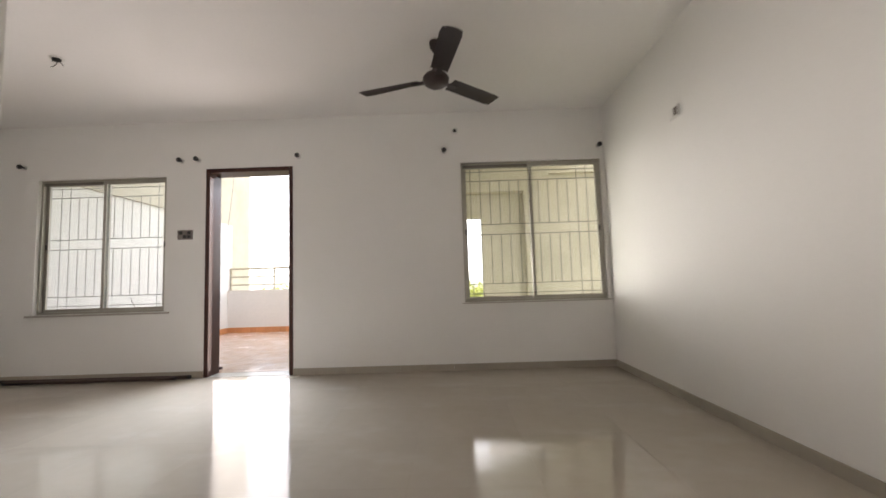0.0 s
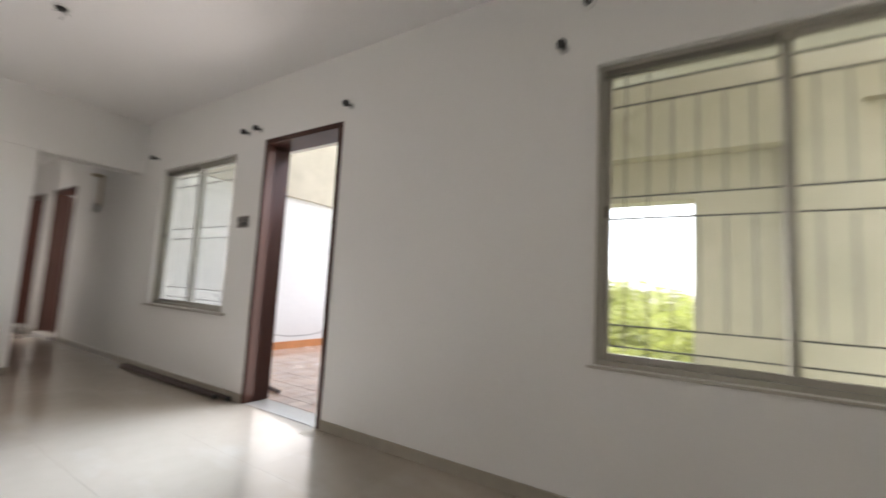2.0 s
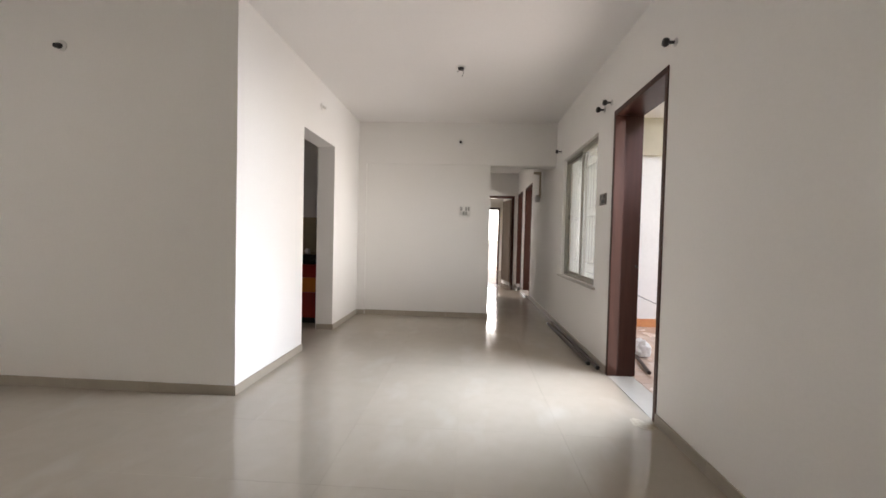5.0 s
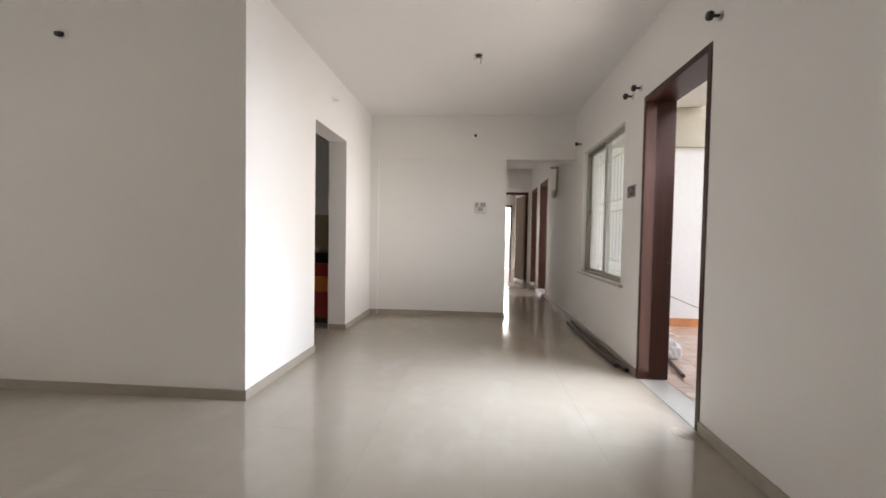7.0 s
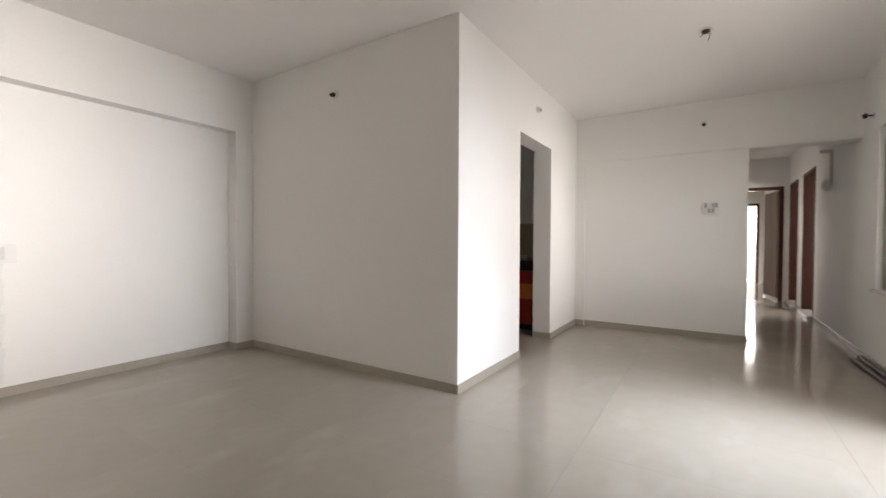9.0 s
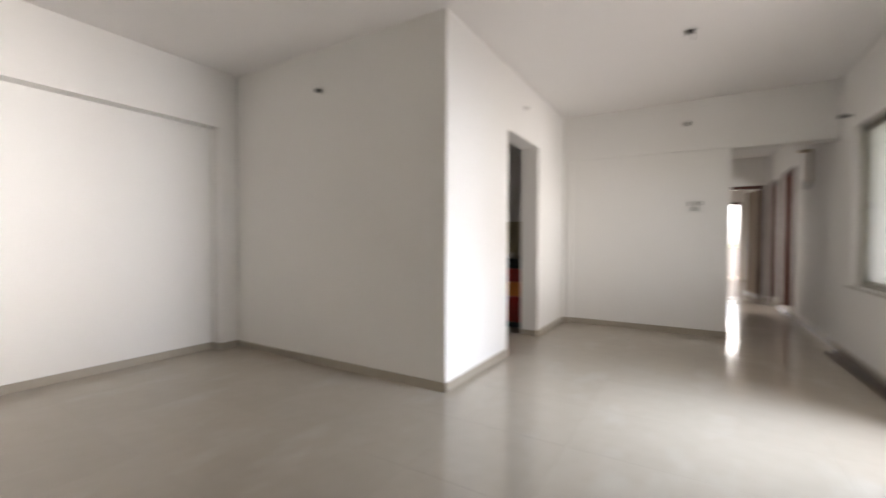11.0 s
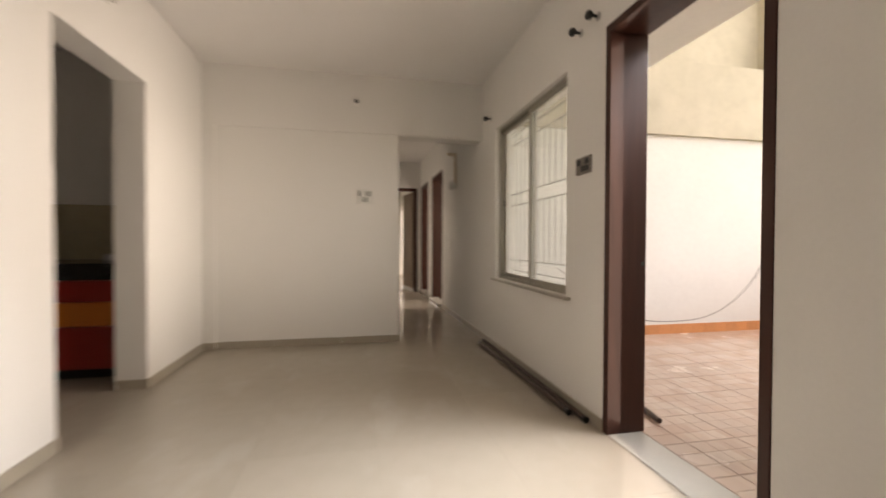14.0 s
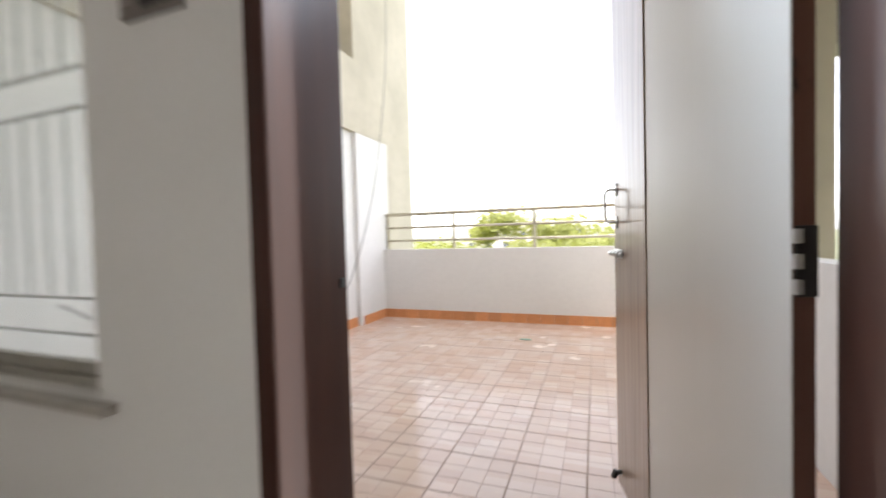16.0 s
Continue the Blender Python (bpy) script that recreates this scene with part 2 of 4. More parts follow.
# backlit shade of window 2's bars put into the colour
GRILLE = material("backlit_grille_steel", (0.13, 0.125, 0.115), 0.6, 0.0, grain=0.3, scale=40)
MARBLE = material("sill_stone", (0.42, 0.39, 0.34), 0.3, grain=0.35, scale=14, stain=0.3, tint=(0.26, 0.23, 0.2))
BLACK = material("black_plastic", (0.02, 0.018, 0.017), 0.4, grain=0.2, scale=30)
WHITEP = material("white_plastic", (0.72, 0.71, 0.68), 0.35, grain=0.08, scale=30)
GREYP = material("grey_box_metal", (0.24, 0.21, 0.19), 0.5, 0.4, grain=0.4, scale=40)
STEEL = material("worn_steel", (0.55, 0.54, 0.52), 0.28, 1.0, grain=0.3, scale=40)
RAIL = material("railing_steel", (0.5, 0.46, 0.36), 0.45, 0.7, grain=0.3, scale=30, tint=(0.3, 0.22, 0.14))
FANBROWN = material("brown_fan_enamel", (0.032, 0.017, 0.014), 0.5, 0.0, grain=0.15, scale=20)
RODBROWN = material("brown_rod_lacquer", (0.05, 0.026, 0.017), 0.5, 0.0, grain=0.3, scale=25)
GRANITE = material("black_granite", (0.012, 0.012, 0.013), 0.15, grain=0.4, scale=80, tint=(0.06, 0.06, 0.06))
RED = material("red_laminate", (0.32, 0.02, 0.014), 0.3, grain=0.1, scale=20)
ORANGE = material("orange_laminate", (0.62, 0.18, 0.03), 0.3, grain=0.1, scale=20)
DADO = material("olive_dado_tile", (0.42, 0.37, 0.24), 0.25, grain=0.2, scale=8, vary=0.06)
CABLE = material("grey_cable", (0.17, 0.165, 0.155), 0.6, grain=0.2, scale=30)
BAG = material("white_plastic_bag", (0.7, 0.7, 0.7), 0.4, grain=0.1, scale=20)
PATCH = material("fresh_plaster_patch", (0.73, 0.72, 0.70), 0.8, grain=0.15, scale=25, bump=0.2)
THRESH = material("white_threshold_stone", (0.5, 0.47, 0.42), 0.2, grain=0.15, scale=10)
GROUND = material("far_ground", (0.17, 0.19, 0.09), 0.95, grain=0.5, scale=0.15, stain=0.6, stain_scale=0.02, tint=(0.2, 0.17, 0.12))
LEAF = material("leaves", (0.30, 0.31, 0.10), 0.6, grain=0.4, scale=1.2, tint=(0.19, 0.22, 0.06))
thin = LEAF.node_tree.nodes.new("ShaderNodeBsdfTranslucent")
thin.inputs[0].default_value = (0.42, 0.45, 0.1, 1)
both = LEAF.node_tree.nodes.new("ShaderNodeMixShader")
both.inputs[0].default_value = 0.5
LEAF.node_tree.links.new(LEAF.node_tree.nodes["Principled BSDF"].outputs[0], both.inputs[1])
LEAF.node_tree.links.new(thin.outputs[0], both.inputs[2])
LEAF.node_tree.links.new(both.outputs[0], LEAF.node_tree.nodes["Material Output"].inputs[0])
BARK = material("bark", (0.12, 0.09, 0.06), 0.9, grain=0.5, scale=8, bump=0.4)
FARWALL = material("far_house_wall", (0.6, 0.55, 0.48), 0.9, grain=0.2, scale=0.8, stain=0.2, stain_scale=0.1)
FARGLASS = material("far_window_glass", (0.08, 0.09, 0.1), 0.2)


# ---- mesh helpers ----
def add_box(bm, a, b, bevel=0.0):
    lo, hi = [min(p, q) for p, q in zip(a, b)], [max(p, q) for p, q in zip(a, b)]
    m = Matrix.Translation([(p + q) / 2 for p, q in zip(lo, hi)]) @ Matrix.Diagonal([q - p for p, q in zip(lo, hi)] + [1])
    made = bmesh.ops.create_cube(bm, size=1, matrix=m)["verts"]
    if bevel:
        edges = list({e for v in made for e in v.link_edges})
        bmesh.ops.bevel(bm, geom=edges, offset=bevel, segments=2, profile=0.5, affect="EDGES")


def add_rod(bm, p, q, r, r2=None, seg=12, caps=True):
    p, q = Vector(p), Vector(q)
    d = q - p
    m = Matrix.Translation((p + q) / 2) @ d.to_track_quat("Z", "Y").to_matrix().to_4x4()
    bmesh.ops.create_cone(bm, cap_ends=caps, segments=seg, radius1=r, radius2=r if r2 is None else r2, depth=d.length, matrix=m)


def add_lathe(bm, profile, m, seg=20):
    """Turns (radius, height) pairs round z."""
    rings = []
    for r, z in profile:
        rings.append([bm.verts.new(m @ Vector((r * math.cos(2 * math.pi * k / seg), r * math.sin(2 * math.pi * k / seg), z))) for k in range(seg)])
    for u, v in zip(rings, rings[1:]):
        for k in range(seg):
            bm.faces.new((u[k], u[(k + 1) % seg], v[(k + 1) % seg], v[k]))
    bm.faces.new(rings[0][::-1]), bm.faces.new(rings[-1])


def mesh(bm, name, mat, smooth=False):
    bmesh.ops.recalc_face_normals(bm, faces=bm.faces[:])
    me = bpy.data.meshes.new(name)
    bm.to_mesh(me)
    bm.free()
    me.materials.append(mat)
    if smooth:
        me.polygons.foreach_set("use_smooth", [True] * len(me.polygons))
        me.set_sharp_from_angle(angle=radians(35))
    return me


def part(name, bm, mat, parent, label="", smooth=False):
    ob = new(name, mesh(bm, name, mat, smooth))
    ob.parent = parent
    return tagged(ob, label)


def thing(name, label, category, group="", kind="", m=None):
    ob = new(name)
    ob.empty_display_size = 0.1
    if m is not None:
        ob.matrix_basis = m
    return tagged(ob, label, category, group, kind)


def boxes(*list_of):
    bm = bmesh.new()
    for item in list_of:
        add_box(bm, *item)
    return bm


def structure(name, bm, mat, label, category):
    return tagged(new(name, mesh(bm, name, mat)), label, category, kind="structure")


def wall(name, axis, lo, hi, a, b, z0, z1, holes, mat, label):
    """A wall with thickness lo..hi across, running a..b along its axis, with openings (a, b, z0, z1) right through."""
    cuts = sorted({a, b, *[h[0] for h in holes], *[h[1] for h in holes]})
    bm = bmesh.new()
    for p, q in zip(cuts, cuts[1:]):
        z = z0
        for h in sorted((h for h in holes if h[0] <= p and q <= h[1]), key=lambda h: h[2]):
            if h[2] > z:
                add_box(bm, *(((p, lo, z), (q, hi, h[2])) if axis == "x" else ((lo, p, z), (hi, q, h[2]))))
            z = h[3]
        add_box(bm, *(((p, lo, z), (q, hi, z1)) if axis == "x" else ((lo, p, z), (hi, q, z1))))
    bmesh.ops.remove_doubles(bm, verts=bm.verts[:], dist=0.0005)
    return structure(name, bm, mat, label, "wall")


# ---- the rooms ----
H = 2.68
FZ = -0.035
DOOR = (-2.607, -1.677)
W1, W2 = (-4.425, -3.035, 0.65, 2.088), (0.11, 1.59, 0.648, 2.125)
D2, D3 = (-7.93, -7.0), (-9.2, -8.36)
wall("wall_north", "x", 5.5, 5.7, -13.6, 1.83, FZ - 0.03, H, [W1, W2, (*DOOR, FZ - 0.03, 2.15), (*D2, FZ - 0.03, 2.15), (*D3, FZ - 0.03, 2.15)], PAINT, "white painted wall with two windows and a terrace door")
wall("wall_east", "y", 1.63, 1.83, -0.05, 5.5, FZ - 0.03, H, [], PAINT, "plain white painted side wall of the living room")
wall("wall_south", "x", -0.05, 0.15, -5.1, 1.63, FZ - 0.03, H, [], PAINT, "plain white painted wall under a beam")
wall("wall_kitchen_side", "y", -2.0, -1.8, 0.15, 2.75, FZ - 0.03, H, [], PAINT, "white painted wall ending in a sharp corner")
wall("wall_kitchen_front", "x", 2.55, 2.75, -4.9, -2.0, FZ - 0.03, H, [(-3.832, -2.935, FZ - 0.03, 2.095)], PAINT, "white painted wall with a frameless kitchen opening")
wall("wall_west", "y", -5.1, -4.9, 0.15, 5.5, FZ - 0.03, H, [(4.605, 5.5, FZ - 0.03, 2.09)], PAINT, "white painted dining wall beside the corridor opening")
wall("wall_corridor_south", "x", 4.405, 4.605, -9.3, -5.1, FZ - 0.03, H, [], PAINT, "white painted corridor wall")
wall("wall_corridor_end", "y", -9.4, -9.3, 3.0, 5.5, FZ - 0.03, H, [(4.63, 5.42, FZ - 0.03, 2.13)], PAINT, "white painted wall round the bedroom door")
wall("wall_bedroom_west", "y", -13.8, -13.6, 3.0, 5.7, FZ - 0.03, H, [(4.5, 5.4, FZ - 0.03, 2.15)], PAINT, "white painted bedroom wall with a balcony door")
wall("wall_bedroom_south", "x", 2.8, 3.0, -13.8, -9.3, FZ - 0.03, H, [], PAINT, "plain white bedroom wall")
structure("ceiling", boxes(((-13.8, -0.05, H), (1.83, 5.7, H + 0.15))), CEIL, "flat white painted ceiling", "ceiling")
structure("beam_south", boxes(((-1.8, 0.15, 2.14), (1.63, 0.29, H))), PAINT, "white plastered ceiling beam along the wall", "beam")
structure("column_south", boxes(((-1.8, 0.15, FZ), (-1.62, 0.287, 2.14))), PAINT, "white plastered corner column under the beam", "column")
structure("beam_west", boxes(((-4.9, 2.75, 2.1), (-4.884, 5.5, H))), PAINT, "white plastered shallow beam over the dining wall", "beam")
structure("column_west", boxes(((-4.9, 2.75, FZ), (-4.875, 2.865, 2.1))), PAINT, "white plastered slim column in the dining corner", "column")


def skirting(name, runs):
    """Tile skirting in 0.6 m pieces: runs of (x0, y0, x1, y1, side), the side that faces the room as a normal."""
    root = tagged(new(name, mesh(boxes(((-0.01, -0.01, -0.09), (0.01, 0.01, -0.08))), name, SKIRT)), "grey-beige polished tile skirting along the walls", "skirting", kind="structure")
    for x0, y0, x1, y1, nx, ny in runs:
        length = math.hypot(x1 - x0, y1 - y0)
        n = max(1, round(length / 0.6))
        for k in range(n):
            p, q = k / n, (k + 1) / n
            g = 0.0008 / length
            a = (x0 + (x1 - x0) * (p + g), y0 + (y1 - y0) * (p + g))
            b = (x0 + (x1 - x0) * (q - g), y0 + (y1 - y0) * (q - g))
            bm = bmesh.new()
            add_box(bm, (a[0], a[1], FZ), (b[0] + nx * 0.011, b[1] + ny * 0.011, FZ + 0.066))
            bmesh.ops.bevel(bm, geom=[e for e in bm.edges if all(v.co.z > 0.0 for v in e.verts)], offset=0.003, segments=1, affect="EDGES")
            part("skirting_tile", bm, SKIRT, root)


skirting("baseboard", [
    (-4.9 + 0.0, 5.5, DOOR[0], 5.5, 0, -1), (DOOR[1], 5.5, 1.63, 5.5, 0, -1), (-6.98, 5.5, -4.9, 5.5, 0, -1), (-8.34, 5.5, -7.95, 5.5, 0, -1),
    (1.63, 0.15, 1.63, 5.488, -1, 0), (-1.62, 0.15, 1.618, 0.15, 0, 1), (-1.62, 0.161, -1.62, 0.287, 1, 0), (-1.8, 0.287, -1.609, 0.287, 0, 1),
    (-1.8, 0.3, -1.8, 2.75, 1, 0), (-2.935, 2.75, -1.789, 2.75, 0, 1), (-4.875, 2.75, -3.832, 2.75, 0, 1), (-3.832, 2.56, -3.832, 2.761, 1, 0), (-2.935, 2.56, -2.935, 2.749, -1, 0),
    (-4.875, 2.762, -4.875, 2.865, 1, 0), (-4.9, 2.866, -4.9, 4.605, 1, 0), (-5.1, 4.605, -4.889, 4.605, 0, 1), (-9.3, 4.605, -5.1, 4.605, 0, 1), (-13.6, 5.5, -9.4, 5.5, 0, -1)])


# ---- doors ----
def door_frame(name, x0, x1, top, y0, y1, label, face=0.043):
    root = thing(name, label, "door frame", kind="structure")
    for nm, a, b in (("jamb", (x0, y0 - 0.006, FZ), (x0 + face, y1, top - face)), ("jamb", (x1 - face, y0 - 0.006, FZ), (x1, y1, top - face)), ("lintel", (x0, y0 - 0.006, top - face), (x1, y1, top))):
        bm = bmesh.new()
        add_box(bm, a, b, 0.004)
        part(nm, bm, FRAMEWOOD, root)
    return root


terrace_frame = door_frame("door_frame_1", *DOOR, 2.15, 5.5, 5.72, "dark brown enamelled wooden frame of the terrace door")
bm = bmesh.new()
add_box(bm, (-2.5665, 5.69, 0.87), (-2.561, 5.71, 0.89))
part("keyhole", bm, BLACK, terrace_frame, "dark bolt hole")
structure("threshold", boxes(((DOOR[0] + 0.0445, 5.5, -0.1), (DOOR[1] - 0.0445, 5.7, FZ + 0.003))), THRESH, "pale polished stone threshold", "threshold")


def d_handle(parent, x, y, z):
    """A steel D pull handle standing off the face that looks along -y (local)."""
    bm = bmesh.new()
    path = [Vector((x, y, z - 0.06)), Vector((x, y - 0.03, z - 0.06)), Vector((x, y - 0.042, z - 0.045)), Vector((x, y - 0.042, z + 0.045)), Vector((x, y - 0.03, z + 0.06)), Vector((x, y, z + 0.06))]
    for p, q in zip(path, path[1:]):
        add_rod(bm, p, q, 0.005, seg=8)
    for dz in (-0.06, 0.06):
        add_box(bm, (x - 0.01, y - 0.004, z + dz - 0.022), (x + 0.01, y, z + dz + 0.022), 0.001)
    part("pull_handle", bm, STEEL, parent, "worn steel D-shaped pull handle", True)


def tower_bolt(parent, x, y, z, length=0.13):
    bm = bmesh.new()
    add_box(bm, (x, y - 0.004, z - 0.016), (x + length * 0.75, y, z + 0.016), 0.001)
    add_rod(bm, (x - 0.025, y - 0.012, z), (x + length, y - 0.012, z), 0.006, seg=10)
    for k in (0.05, 0.35, 0.65):
        add_rod(bm, (x + length * k, y - 0.012, z), (x + length * k + 0.014, y - 0.012, z), 0.011, seg=10)
    add_rod(bm, (x + length * 0.5, y - 0.012, z), (x + length * 0.5, y - 0.016, z - 0.035), 0.004, seg=8)
    part("tower_bolt", bm, STEEL, parent, "steel tower bolt", True)


# leaf, swung outwards past a right angle: local x from the hinge to the free edge, local -y is the face seen from inside
hinge, tip = Vector((-1.769, 5.727)), Vector((-1.975, 6.62))
run = tip - hinge
leaf = thing("door_1", "pale laminated terrace door standing open outwards", "door", m=pose(hinge.x, hinge.y, 0, 0, 0, math.degrees(math.atan2(run.y, run.x))))
W = 0.94
# the face that looks west is local +y here
bm = bmesh.new()
add_box(bm, (0.004, -0.035, 0.02), (W, -0.001, 2.07), 0.002)
part("leaf_core", bm, RAWWOOD, leaf, "raw wood core with peeling dark varnish on its edge")
bm = bmesh.new()
add_box(bm, (0.002, -0.001, 0.02), (0.615, 0.002, 2.07), 0.001)
part("laminate_panel", bm, LAMINATE, leaf, "pale glossy laminate face")
bm = bmesh.new()
add_box(bm, (0.617, -0.001, 0.02), (W, 0.006, 2.07), 0.002)
part("lock_stile", bm, STRIP, leaf, "weathered brown veneer strip beside the edge")
side = thing("hardware", "steel door fittings", "", m=None)
side.parent = leaf
side.matrix_basis = pose(W, 0.006, 0, 0, 0, 180)
del side["label"]
d_handle(side, 0.035, 0, 1.07)
tower_bolt(side, 0.0, 0, 0.895)
bm = bmesh.new()
add_rod(bm, (0.05, 0, 0.08), (0.05, -0.02, 0.078), 0.008, seg=10)
add_rod(bm, (0.05, -0.018, 0.085), (0.05, -0.03, 0.06), 0.011, seg=10)
part("door_stop", bm, BLACK, side, "black rubber door stop", True)
for z in (0.25, 0.92, 1.85):
    bm = bmesh.new()
    add_box(bm, (-0.002, -0.034, z - 0.055), (0.006, -0.004, z + 0.055), 0.001)
    hinge_part = part("hinge", bm, BLACK, leaf, "dark painted steel butt hinge", True)
    for k in range(3):
        bm = bmesh.new()
        add_rod(bm, (-0.006, -0.002, z - 0.05 + k * 0.039), (-0.006, -0.002, z - 0.05 + k * 0.039 + 0.022), 0.0068, seg=10)
        part("knuckle", bm, STEEL, hinge_part, "bare bright steel knuckle", True)

for k, (x0, x1) in enumerate((D2, D3)):
    door_frame(f"door_frame_{k + 2}", x0, x1, 2.15, 5.5, 5.7, "dark brown wooden frame of an open corridor door")
    d = thing(f"door_{k + 2}", "red-brown flush door opened into a back room", "door", m=pose(x0 + 0.05, 5.705, 0, 0, 0, 88) @ pose(-x0 - 0.066, -5.6, 0))
    bm = bmesh.new()
    add_box(bm, (x0 + 0.066, 5.6, 0.016), (x1 - 0.066, 5.64, 2.083), 0.003)
    part("door_leaf", bm, DOORWOOD, d)
    bm = bmesh.new()
    add_rod(bm, (x0 + 0.12, 5.6, 1.0), (x0 + 0.12, 5.545, 1.0), 0.009)
    add_rod(bm, (x0 + 0.12, 5.55, 1.0), (x0 + 0.23, 5.55, 1.0), 0.008)
    part("lever_handle", bm, STEEL, d, "steel lever handle", True)
    structure(f"doorstep_{k + 2}", boxes(((x0 + 0.064, 5.44, FZ), (x1 - 0.064, 5.6, 0.015))), THRESH, "low white stone doorstep", "doorstep")

# unseen room behind both corridor doors, shut by plain walls, window added for light
wall("wall_back_room_north", "x", 8.5, 8.7, -9.6, -5.0, FZ - 0.03, H, [(-8.1, -6.3, 0.9, 2.1)], PAINT, "plain white wall of the unseen back room with an added window opening")
wall("wall_back_room_east", "y", -5.2, -5.0, 5.7, 8.5, FZ - 0.03, H, [], PAINT, "plain white wall of the unseen back room")
wall("wall_back_room_west", "y", -9.6, -9.4, 5.7, 8.5, FZ - 0.03, H, [], PAINT, "plain white wall of the unseen back room")
structure("ceiling_back_room", boxes(((-9.6, 5.7, H), (-5.0, 8.7, H + 0.15))), CEIL, "flat white ceiling of the unseen back room", "ceiling")
structure("floor_back_room", boxes(((-9.6, 5.7, -0.2), (-5.0, 8.7, FZ))), TILE, "polished cream tile floor of the unseen back room", "floor")

# the bedroom door at the corridor's end, seen along its frame
root = thing("door_frame_4", "dark brown wooden frame of the open bedroom door", "door frame", kind="structure")
for nm, a, b in (("jamb", (-9.406, 4.63, FZ), (-9.29, 4.69, 2.07)), ("jamb", (-9.406, 5.36, FZ), (-9.29, 5.42, 2.07)), ("lintel", (-9.406, 4.63, 2.07), (-9.29, 5.42, 2.13))):
    bm = bmesh.new()
    add_box(bm, a, b, 0.003)
    part(nm, bm, FRAMEWOOD, root)
bed_door = thing("door_4", "greyish flush bedroom door standing open", "door", m=pose(-9.41, 5.35, 0, 0, 0, 190))
bm = bmesh.new()
add_box(bm, (0, -0.018, 0.012), (0.72, 0.018, 2.06), 0.003)
part("door_leaf", bm, STRIP, bed_door)
bm = bmesh.new()
for s in (-1, 1):
    add_rod(bm, (0.65, s * 0.018, 1.0), (0.65, s * 0.06, 1.0), 0.009)
    add_rod(bm, (0.66, s * 0.058, 1.0), (0.54, s * 0.058, 1.0), 0.008)
part("lever_handle", bm, STEEL, bed_door, "dark steel lever handle", True)
root = thing("door_frame_5", "brown wooden frame of the bedroom balcony door", "door frame", kind="structure")
for nm, a, b in (("jamb", (-13.806, 4.5, FZ), (-13.59, 4.56, 2.09)), ("jamb", (-13.806, 5.34, FZ), (-13.59, 5.4, 2.09)), ("lintel", (-13.806, 4.5, 2.09), (-13.59, 5.4, 2.15))):
    bm = bmesh.new()
    add_box(bm, a, b, 0.003)
    part(nm, bm, FRAMEWOOD, root)
structure("bedroom_balcony_floor", boxes(((-15.2, 3.6, -0.2), (-13.8, 6.2, -0.03))), TTILE, "terracotta tiled floor of the bedroom balcony", "floor")
structure("bedroom_balcony_parapet", boxes(((-15.3, 3.6, -0.2), (-15.2, 6.2, 0.85))), OUTWHITE, "white painted bedroom balcony parapet", "parapet")


# ---- windows ----
def window(name, x0, x1, z0, z1, label, inset, panes):
    root = thing(name, label, "window", kind="structure")
    ya, yb, f = inset, inset + 0.07, 0.024
    for nm, a, b in (("frame_side", (x0, ya, z0), (x0 + f, yb, z1)), ("frame_side", (x1 - f, ya, z0), (x1, yb, z1)), ("frame_head", (x0 + f, ya, z1 - f), (x1 - f, yb, z1)), ("frame_sill", (x0 + f, ya, z0), (x1 - f, yb, z0 + f))):
        bm = bmesh.new()
        add_box(bm, a, b, 0.002)
        part(nm, bm, ALU, root)
    mid = (x0 + x1) / 2
    for k, (a, b) in enumerate(((x0 + f, mid + 0.022), (mid - 0.022, x1 - f))):
        y = inset + (0.01 if k == 1 else 0.042)
        s, p = 0.03, 0.022
        lo, hi = z0 + f, z1 - f
        sash = thing("sash", "sliding aluminium sash", "")
        sash.parent = root
        bm = bmesh.new()
        for c, d in (((a, y, lo), (a + s, y + p, hi)), ((b - s, y, lo), (b, y + p, hi)), ((a + s, y, hi - s), (b - s, y + p, hi)), ((a + s, y, lo), (b - s, y + p, lo + s))):
            add_box(bm, c, d, 0.002)
        part("sash_frame", bm, ALU, sash)
        bm = bmesh.new()
        add_box(bm, (a + s - 0.004, y + 0.009, lo + s - 0.004), (b - s + 0.004, y + 0.013, hi - s + 0.004))
        pane = part("pane", bm, panes[k], sash, "dusty glass pane")
        pane.visible_shadow = False
        bm = bmesh.new()
        lx = a + 0.008 if k == 0 else b - 0.02
        add_box(bm, (lx, y - 0.008, (lo + hi) / 2 - 0.03), (lx + 0.012, y, (lo + hi) / 2 + 0.03), 0.002)
        part("latch", bm, BLACK, sash, "small black latch")
    bm = bmesh.new()
    add_box(bm, (x0 + f, ya + 0.003, z1 - f - 0.03), (mid - 0.03, ya + 0.03, z1 - f), 0.002)
    part("track", bm, ALUDARK, root, "dusty dark head track")
    bm = bmesh.new()
    d, low = (0.06, 0.022) if x1 < 1 else (0.025, 0.014)
    add_box(bm, (x0 - d, 5.5 - d / 2, z0 - low), (x1 + d, inset, z0 - 0.001), 0.003)
    part("window_sill", bm, MARBLE, root, "narrow stone sill")
    return root


window("window_1", *W1, "two-panel sliding aluminium window with dusty glass beside the terrace door", 5.54, (HAZYGLASS, HAZYGLASS))
window("window_2", *W2, "two-panel sliding aluminium window with a steel grille behind", 5.535, (GLASS, DUSTGLASS))


